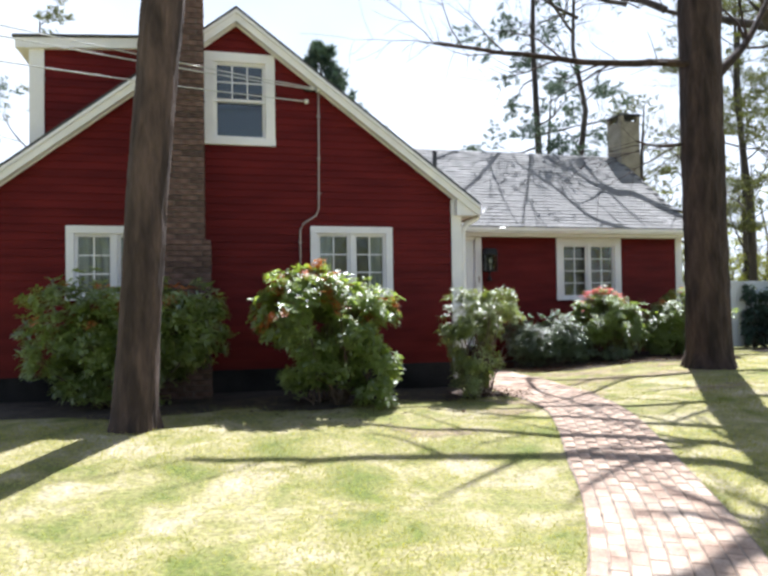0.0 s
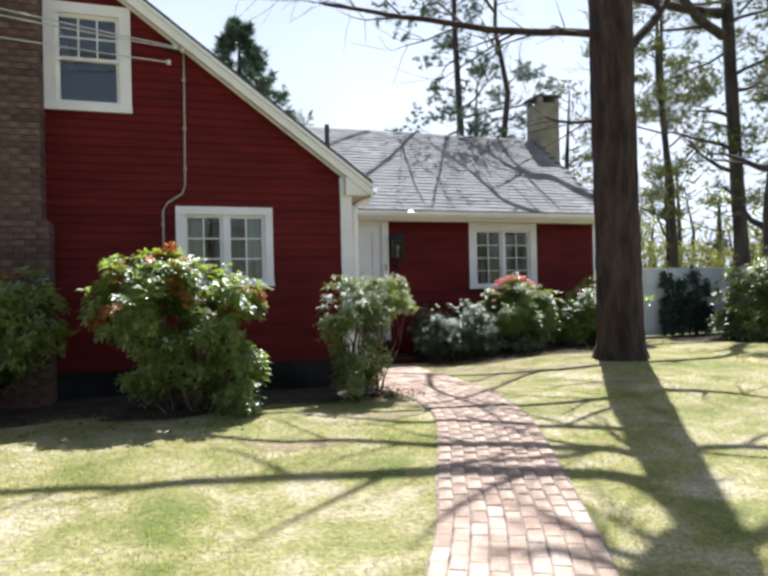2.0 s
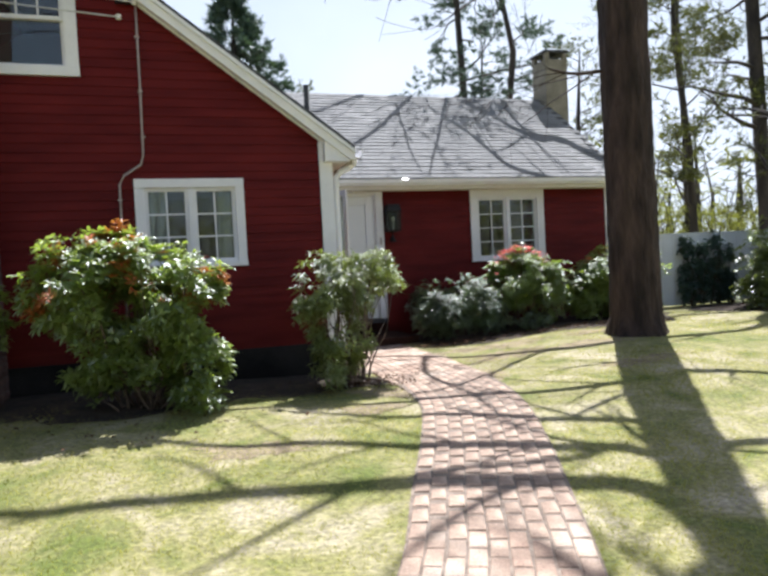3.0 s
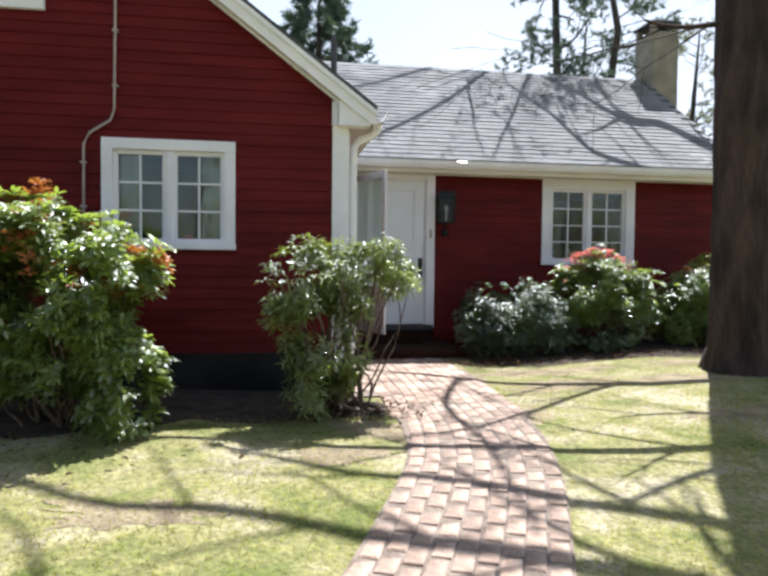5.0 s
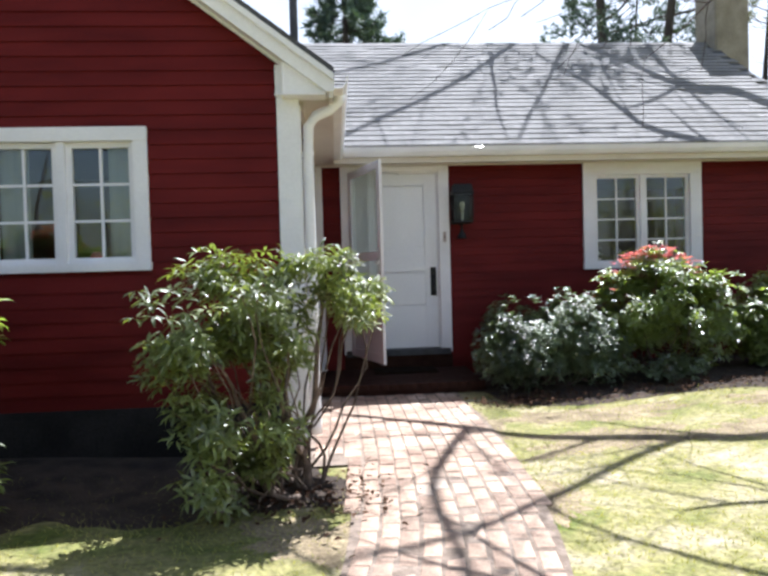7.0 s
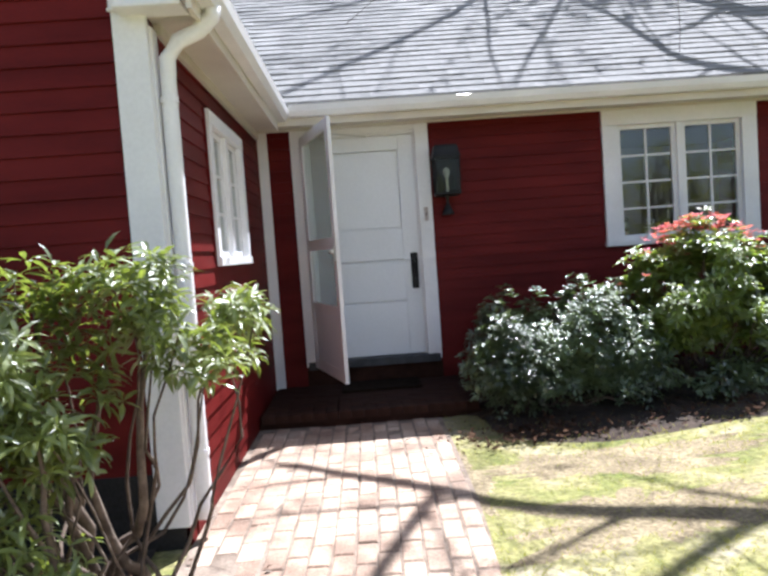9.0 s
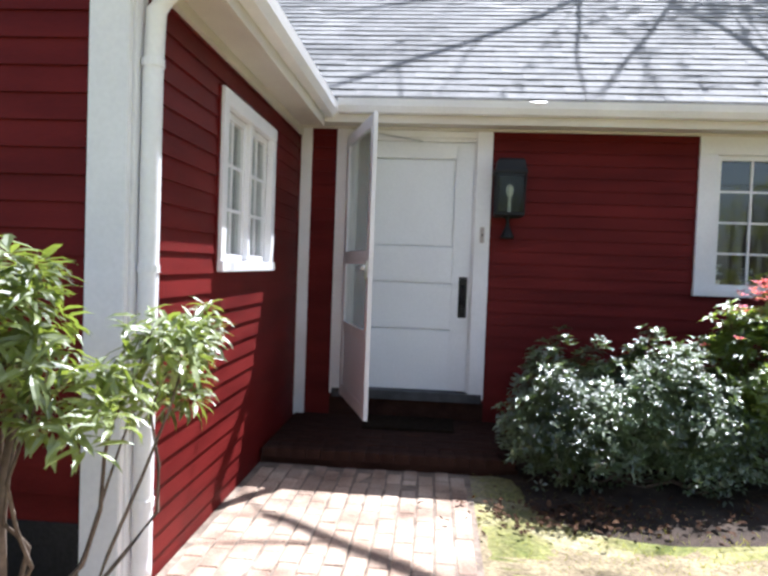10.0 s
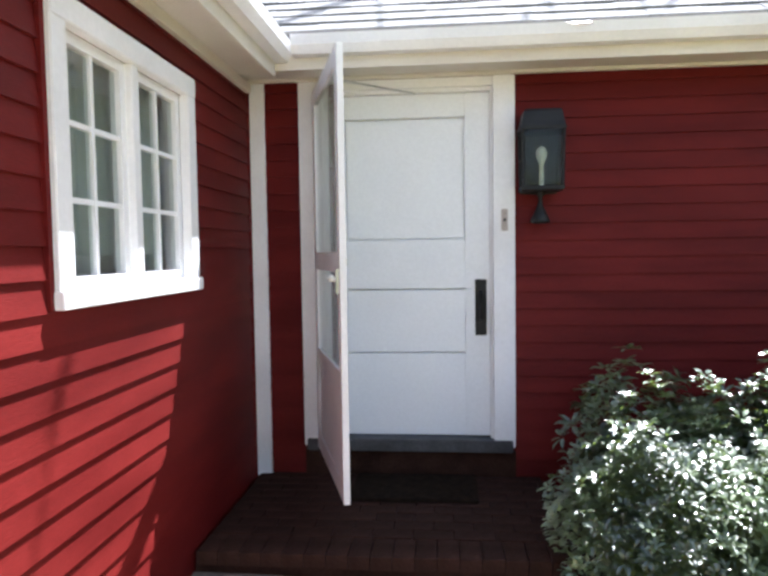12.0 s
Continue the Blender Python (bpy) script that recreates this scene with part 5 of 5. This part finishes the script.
for i in range(330):
    w = rnd.uniform(0, 6.283)
    r = rnd.uniform(34, 60)
    x, y = 3 + r * math.sin(w), 8 + r * math.cos(w)
    h = rnd.uniform(5.5, 9.5)
    g = ground_z(x, y) - 0.3
    fw.tube([Vector((x, y, g)), Vector((x + rnd.uniform(-0.5, 0.5), y, h * 0.6)), Vector((x + rnd.uniform(-0.8, 0.8), y, h))], [0.16, 0.11, 0.02], 5, False)
    for k in range(24):
        z = h * rnd.uniform(0.12, 1.0)
        p = Vector((x + rnd.uniform(-2.2, 2.2), y + rnd.uniform(-2.2, 2.2), z))
        needles(fn, p, Vector((0, 0, 0.3)), 0.75, 5, rnd)
        if k % 4 == 0:
            fw.tube([Vector((x, y, z * 0.85)), p], [0.04, 0.01], 3, False)
far = thing("far_woods", "hazy mixed woods all round", "woods", kind="stuff")
part("trunks", fw, BARKD, far, kind="stuff", raw=True)
part("crowns", fn, HEDGE, far, kind="stuff", raw=True)

# ---------- lawn detail ----------
PATHC = [(0.1, -1.3), (1.0, 0.7), (1.75, 2.0), (2.48, 3.15), (3.05, 4.2), (3.43, 5.05), (3.83, 5.95), (4.17, 6.85), (4.34, 7.7), (4.40, 8.6), (4.43, 9.6), (4.43, 11.38)]
PATHW = [1.0, 1.0, 0.96, 0.93, 0.92, 0.94, 0.93, 0.93, 1.0, 1.08, 1.15, 1.18]


def catmull(P, step=0.05):
    out = []
    for i in range(len(P) - 1):
        a, b, c, d = (np.array(P[max(i - 1, 0)]), np.array(P[i]), np.array(P[i + 1]), np.array(P[min(i + 2, len(P) - 1)]))
        m = max(2, int(np.linalg.norm(c - b) / step))
        for j in range(m):
            t = j / m
            out.append(0.5 * ((2 * b) + (c - a) * t + (2 * a - 5 * b + 4 * c - d) * t * t + (3 * b - a - 3 * c + d) * t ** 3))
    out.append(np.array(P[-1], float))
    return out


cl = catmull([(x, y, w) for (x, y), w in zip(PATHC, PATHW)])
sl = [0.0]
for a, b in zip(cl, cl[1:]):
    sl.append(sl[-1] + float(np.linalg.norm((b - a)[:2])))


def on_path(s, v):
    i = min(len(sl) - 2, max(0, int(np.searchsorted(sl, s)) - 1))
    t = (s - sl[i]) / max(1e-6, sl[i + 1] - sl[i])
    p = cl[i] + (cl[i + 1] - cl[i]) * t
    j0, j1 = max(0, i - 2), min(len(cl) - 1, i + 3)
    d = (cl[j1] - cl[j0])[:2]
    d = d / np.linalg.norm(d)
    return p[0] + d[1] * v, p[1] - d[0] * v, math.atan2(d[1], d[0]), p[2]


def path_off(x, y):
    best = min(range(0, len(cl), 3), key=lambda i: (cl[i][0] - x) ** 2 + (cl[i][1] - y) ** 2)
    return math.hypot(cl[best][0] - x, cl[best][1] - y) - cl[best][2] / 2


def path_z(x, y):
    return ground_z(x, y) + 0.012


bed = Acc()
vs = []
ns = len(cl)
for i in range(ns):
    for v in (-0.515, 0.515):
        x, y, a, w = on_path(sl[i], v * cl[i][2])
        vs.append((x, y, path_z(x, y) + 0.001))
bed.add(vs, [(2 * i, 2 * i + 1, 2 * i + 3, 2 * i + 2) for i in range(ns - 1)])
bed2 = [(x, y, path_z(x, y) + 0.004) for y in np.arange(8.9, 11.5, 0.25) for x in (3.57, 4.0)]
bed.add(bed2, [(2 * i, 2 * i + 1, 2 * i + 3, 2 * i + 2) for i in range(len(bed2) // 2 - 1)])
path = structure("path", bed, BED, "worn brick garden path curving over the lawn to the stoop")
soil = Acc()
# strips spanning the shaded ground, their near-black soil stands in for shade
for xa, xb, edge, back in ((-2.9, 3.4, 8.05, G - 0.02), (5.35, 9.9, 10.36, D - 0.02)):
    n = int((xb - xa) / 0.12)
    rows = []
    for i in range(n + 1):
        x = xa + (xb - xa) * i / n
        ye = edge + 0.16 * noise.noise(Vector((x * 1.3, edge, 0))) + 0.05 * noise.noise(Vector((x * 6, edge, 1))) + 0.5 * max(0.0, 1 - (xb - x) / 0.5) ** 2 + 0.5 * max(0.0, 1 - (x - xa) / 0.5) ** 2
        for q in (0.0, 0.12, 0.5, 1.0):
            y = ye + (back - ye) * q
            rows.append((x, y, ground_z(x, y) + (0.0005, 0.012, 0.016, 0.014)[int(q * 3 + 0.8) if q < 1 else 3]))
    soil.add(rows, [(4 * i + j, 4 * i + j + 1, 4 * i + j + 5, 4 * i + j + 4) for i in range(n) for j in range(3)])
for cx, cy, rx, ry in ((3.35, 8.55, 0.5, 0.45), (1.3, 8.2, 0.95, 0.55), (-1.1, 8.5, 1.4, 0.8), (6.1, 11.45, 1.0, 0.55), (8.3, 11.55, 1.9, 0.55), (13.0, 11.2, 1.9, 1.4)):
    k = 40
    ring = []
    for q in (0.5, 1.0):
        for j in range(k):
            w = 6.283 * j / k
            rr = q * (1 + 0.14 * math.sin(3 * w + cx) + 0.08 * math.sin(7 * w))
            x, y = cx + rx * rr * math.cos(w), cy + ry * rr * math.sin(w)
            ring.append((x, y, ground_z(x, y) + (0.03 if q < 1 else 0.002)))
    ring.append((cx, cy, ground_z(cx, cy) + 0.035))
    soil.add(ring, [(j, (j + 1) % k, k + (j + 1) % k, k + j) for j in range(k)] + [(2 * k, (j + 1) % k, j) for j in range(k)])
structure("ground_beds_and_shade", soil, SHADE_SOIL, "bare brown soil under the shrubs, darkened and widened for the shade", smooth=True)
bare = Acc()
for cx, cy, rx, ry in ((5.9, 9.95, 0.75, 0.28), (5.75, 9.2, 0.55, 0.35), (6.9, 9.0, 0.6, 0.3), (4.97, 9.9, 0.2, 0.5), (7.6, 9.95, 0.9, 0.2), (3.7, 7.75, 0.38, 0.3), (4.95, 8.1, 0.22, 0.3), (3.3, 7.1, 0.3, 0.14), (6.6, 7.6, 0.5, 0.16), (2.2, 6.3, 0.4, 0.14)):
    k = 96
    ring = []
    for j in range(k):
        w = 6.2832 * j / k
        rr = 1 + 0.6 * noise.noise(Vector((cx + math.cos(w) * 1.6, cy + math.sin(w) * 1.6, 0))) + 0.5 * noise.noise(Vector((cx + math.cos(w) * 4, cy + math.sin(w) * 4, 2))) + 0.35 * noise.noise(Vector((cx + math.cos(w) * 11, cy + math.sin(w) * 11, 4)))
        x, y = cx + rx * rr * math.cos(w), cy + ry * rr * math.sin(w)
        ring.append((x, y, ground_z(x, y) + 0.001))
    ring.append((cx, cy, ground_z(cx, cy) + 0.006))
    bare.add(ring, [(j, (j + 1) % k, k) for j in range(k)])
structure("ground_patches", bare, TANSOIL, "worn patches of pale bare soil in the lawn", smooth=True)
for nm, cx, cy, rx, ry, n in (("leaf_litter", 3.6, 8.3, 0.45, 0.45, 260), ("leaf_litter", 5.6, 10.62, 0.5, 0.24, 320), ("leaf_litter", 7.6, 10.55, 1.5, 0.26, 380), ("leaf_litter", 1.2, 7.3, 1.2, 0.5, 90)):
    a = Acc()
    for i in range(n):
        x, y = rng.normal(cx, rx * 0.6), rng.normal(cy, ry * 0.6)
        d = rv()
        d.z *= 0.25
        leaf(a, Vector((x, y, ground_z(x, y) + 0.03 + 0.02 * rng.uniform())), d.normalized(), (Vector((0, 0, 1)) + rv() * 0.5).normalized(), rng.uniform(0.03, 0.06), rng.uniform(0.014, 0.03))
    l = thing(nm, "scattered brown dead leaves on the ground", "leaf litter", kind="stuff")
    part("leaves", a, DEADL, l, kind="stuff", raw=True)
blades = Acc()
cnt = 0
while cnt < 230000:
    x, y = rng.uniform(-4.5, 11.5), rng.uniform(0.6, 12.0)
    if rng.uniform() > max(0.12, 1.0 - (y - 2.5) / 11):
        continue
    if path_off(x, y) < -0.03 or (y > G - 0.1 and x < S + 0.1) or (y > 8.8 and x < 4.2):
        cnt += 1
        continue
    cnt += 1
    dens = noise.noise(Vector((x * 0.9, y * 0.9, 0.3)))
    if dens < -0.15 and rng.uniform() < 0.6:
        continue
    z = ground_z(x, y)
    h = rng.uniform(0.010, 0.026) * (1 + 0.7 * max(0, dens))
    w = rng.uniform(0, 6.28)
    dx, dy = math.cos(w), math.sin(w)
    lx, ly = rng.uniform(-1, 1) * h * 1.3, rng.uniform(-1, 1) * h * 1.3
    blades.add([(x - dx * 0.0035, y - dy * 0.0035, z - 0.003), (x + dx * 0.0035, y + dy * 0.0035, z - 0.003), (x + lx, y + ly, z + h)], [(0, 1, 2)])
gt = thing("grass_tufts", "short patchy spring grass with dry straw-coloured blades", "grass", kind="stuff")
part("blades", blades, BLADE, gt, kind="stuff", raw=True)

# ---------- bricks, shingles (pieces) ----------
pb = [mesh_of(bev(0.196, 0.093, 0.045, 0.005), "brick", BRICKP), mesh_of(bev(0.19, 0.095, 0.045, 0.009), "brick", BRICKP)]
joined = Acc()
made = 0
rnd = random.Random(4)
bw = 0.1045
for c in range(-5, 6):
    s = 0.0 + (0.1 if c % 2 else 0.0)
    while s < sl[-1] - 0.1:
        x, y, a, w = on_path(s + 0.1, c * bw)
        if abs(c * bw) < w / 2 + 0.01 and y < 11.33:
            tz = path_z(x, y) - 0.0165 + rnd.uniform(-0.002, 0.002)
            m = Matrix.Translation((x + rnd.uniform(-0.004, 0.004), y + rnd.uniform(-0.004, 0.004), tz)) @ Matrix.Rotation(a + rnd.uniform(-0.025, 0.025), 4, "Z") @ Matrix.Rotation(rnd.uniform(-0.012, 0.012), 4, "X") @ Matrix.Rotation(rnd.uniform(-0.008, 0.008), 4, "Y")
            if made < 300 and 4.6 < y < 8.3:
                o = new("brick", pb[made % 2])
                o.parent = path
                o.matrix_basis = m
                made += 1
            else:
                b = bev(0.195, 0.094, 0.045, 0.006)
                joined.add([m @ Vector(v) for v in b.v], b.f)
        s += 0.2045
for r in range(12):
    for c in range(3):
        x, y = 3.66 + 0.105 * c, 9.15 + 0.203 * r + (0.1 if c % 2 else 0)
        if y < 11.3:
            b = bev(0.095, 0.195, 0.045, 0.006)
            m = Matrix.Translation((x, y, path_z(x, y) - 0.014 + rnd.uniform(-0.004, 0.004))) @ Matrix.Rotation(rnd.uniform(-0.04, 0.04), 4, "Z")
            joined.add([m @ Vector(v) for v in b.v], b.f)
part("bricks", joined, BRICKP, path, kind="stuff")
sb = mesh_of(bev(0.200, 0.100, 0.065, 0.003), "brick", SHADE_STOOPB)
sb2 = mesh_of(bev(0.100, 0.200, 0.065, 0.003), "brick", SHADE_STOOPB)
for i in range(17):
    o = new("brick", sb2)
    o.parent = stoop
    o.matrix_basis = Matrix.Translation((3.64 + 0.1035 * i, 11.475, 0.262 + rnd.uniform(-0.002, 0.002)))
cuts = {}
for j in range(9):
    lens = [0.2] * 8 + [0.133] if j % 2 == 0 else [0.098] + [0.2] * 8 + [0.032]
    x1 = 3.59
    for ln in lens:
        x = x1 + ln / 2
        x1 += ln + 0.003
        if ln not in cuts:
            cuts[ln] = sb if ln == 0.2 else mesh_of(bev(ln, 0.100, 0.065, 0.003), "brick", SHADE_STOOPB)
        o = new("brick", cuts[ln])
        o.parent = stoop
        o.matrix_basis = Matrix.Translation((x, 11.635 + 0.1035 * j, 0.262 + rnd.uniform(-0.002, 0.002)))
cb = mesh_of(bev(0.186, 0.4, 0.062, 0.004), "brick", BRICKC)
cb2 = mesh_of(bev(0.225, 0.43, 0.062, 0.004), "brick", BRICKC)
half = mesh_of(bev(0.09, 0.4, 0.062, 0.004), "brick", BRICKC)
half2 = mesh_of(bev(0.109, 0.43, 0.062, 0.004), "brick", BRICKC)
z, r = 0.15, 0
while z < 6.36:
    low = z < 2.3
    pitch = 0.233 if low else 0.193
    first = CX0 + (0.075 if low else 0.097)
    for c in range(3 + r % 2):
        x = first + pitch * c
        me = cb2 if low else cb
        if r % 2:
            x -= pitch / 2
            if c in (0, 3):
                x += pitch / 4 * (1 if c == 0 else -1)
                me = half2 if low else half
        o = new("brick", me)
        o.parent = chim
        o.matrix_basis = Matrix.Translation((x + rnd.uniform(-0.004, 0.004), CY0 + 0.2 - (0.045 if low else 0) + rnd.uniform(-0.004, 0.004), z))
    z += 0.073
    r += 1
# shingles
nr = int(math.hypot(RIDY - y0, RIDZ - (RIDZ - WS * (RIDY - y0))) / 0.135)
sj = Acc()
th = math.atan(WS)
tabs = [mesh_of(Acc().box(-0.15, 0.15, 0, 0.16, 0, 0.019), "shingle", SHING), mesh_of(Acc().box(-0.15, 0.15, -0.006, 0.16, 0, 0.022), "shingle", SHING)]
made = 0
R = Matrix.Rotation(th, 4, "X")
for r in range(nr + 1):
    y = y0 - 0.02 + r * 0.135 * math.cos(th)
    z = RIDZ - WS * (RIDY - y) + 0.004
    x = 3.9 + (0.15 if r % 2 else 0) + rnd.uniform(-0.03, 0.03)
    xv = min(3.9, APX + (APZ - z) / SR - 0.05)
    x -= 0.3005 * int((x - xv) / 0.3005)
    while x < RXE - 0.1:
        m = Matrix.Translation((x, y, z)) @ R @ Matrix.Rotation(-0.075, 4, "X")
        if made < 300 and r < 17 and 3.9 < x < 9.4:
            o = new("shingle", tabs[rnd.randrange(2)])
            o.parent = roof_wing
            o.matrix_basis = m
            made += 1
        else:
            b = Acc().box(-0.15, 0.15, 0, 0.16, 0, 0.019 + rnd.uniform(-0.002, 0.004))
            sj.add([m @ Vector(v) for v in b.v], b.f)
        x += 0.3005
part("shingles", sj, SHING, roof_wing, kind="stuff")
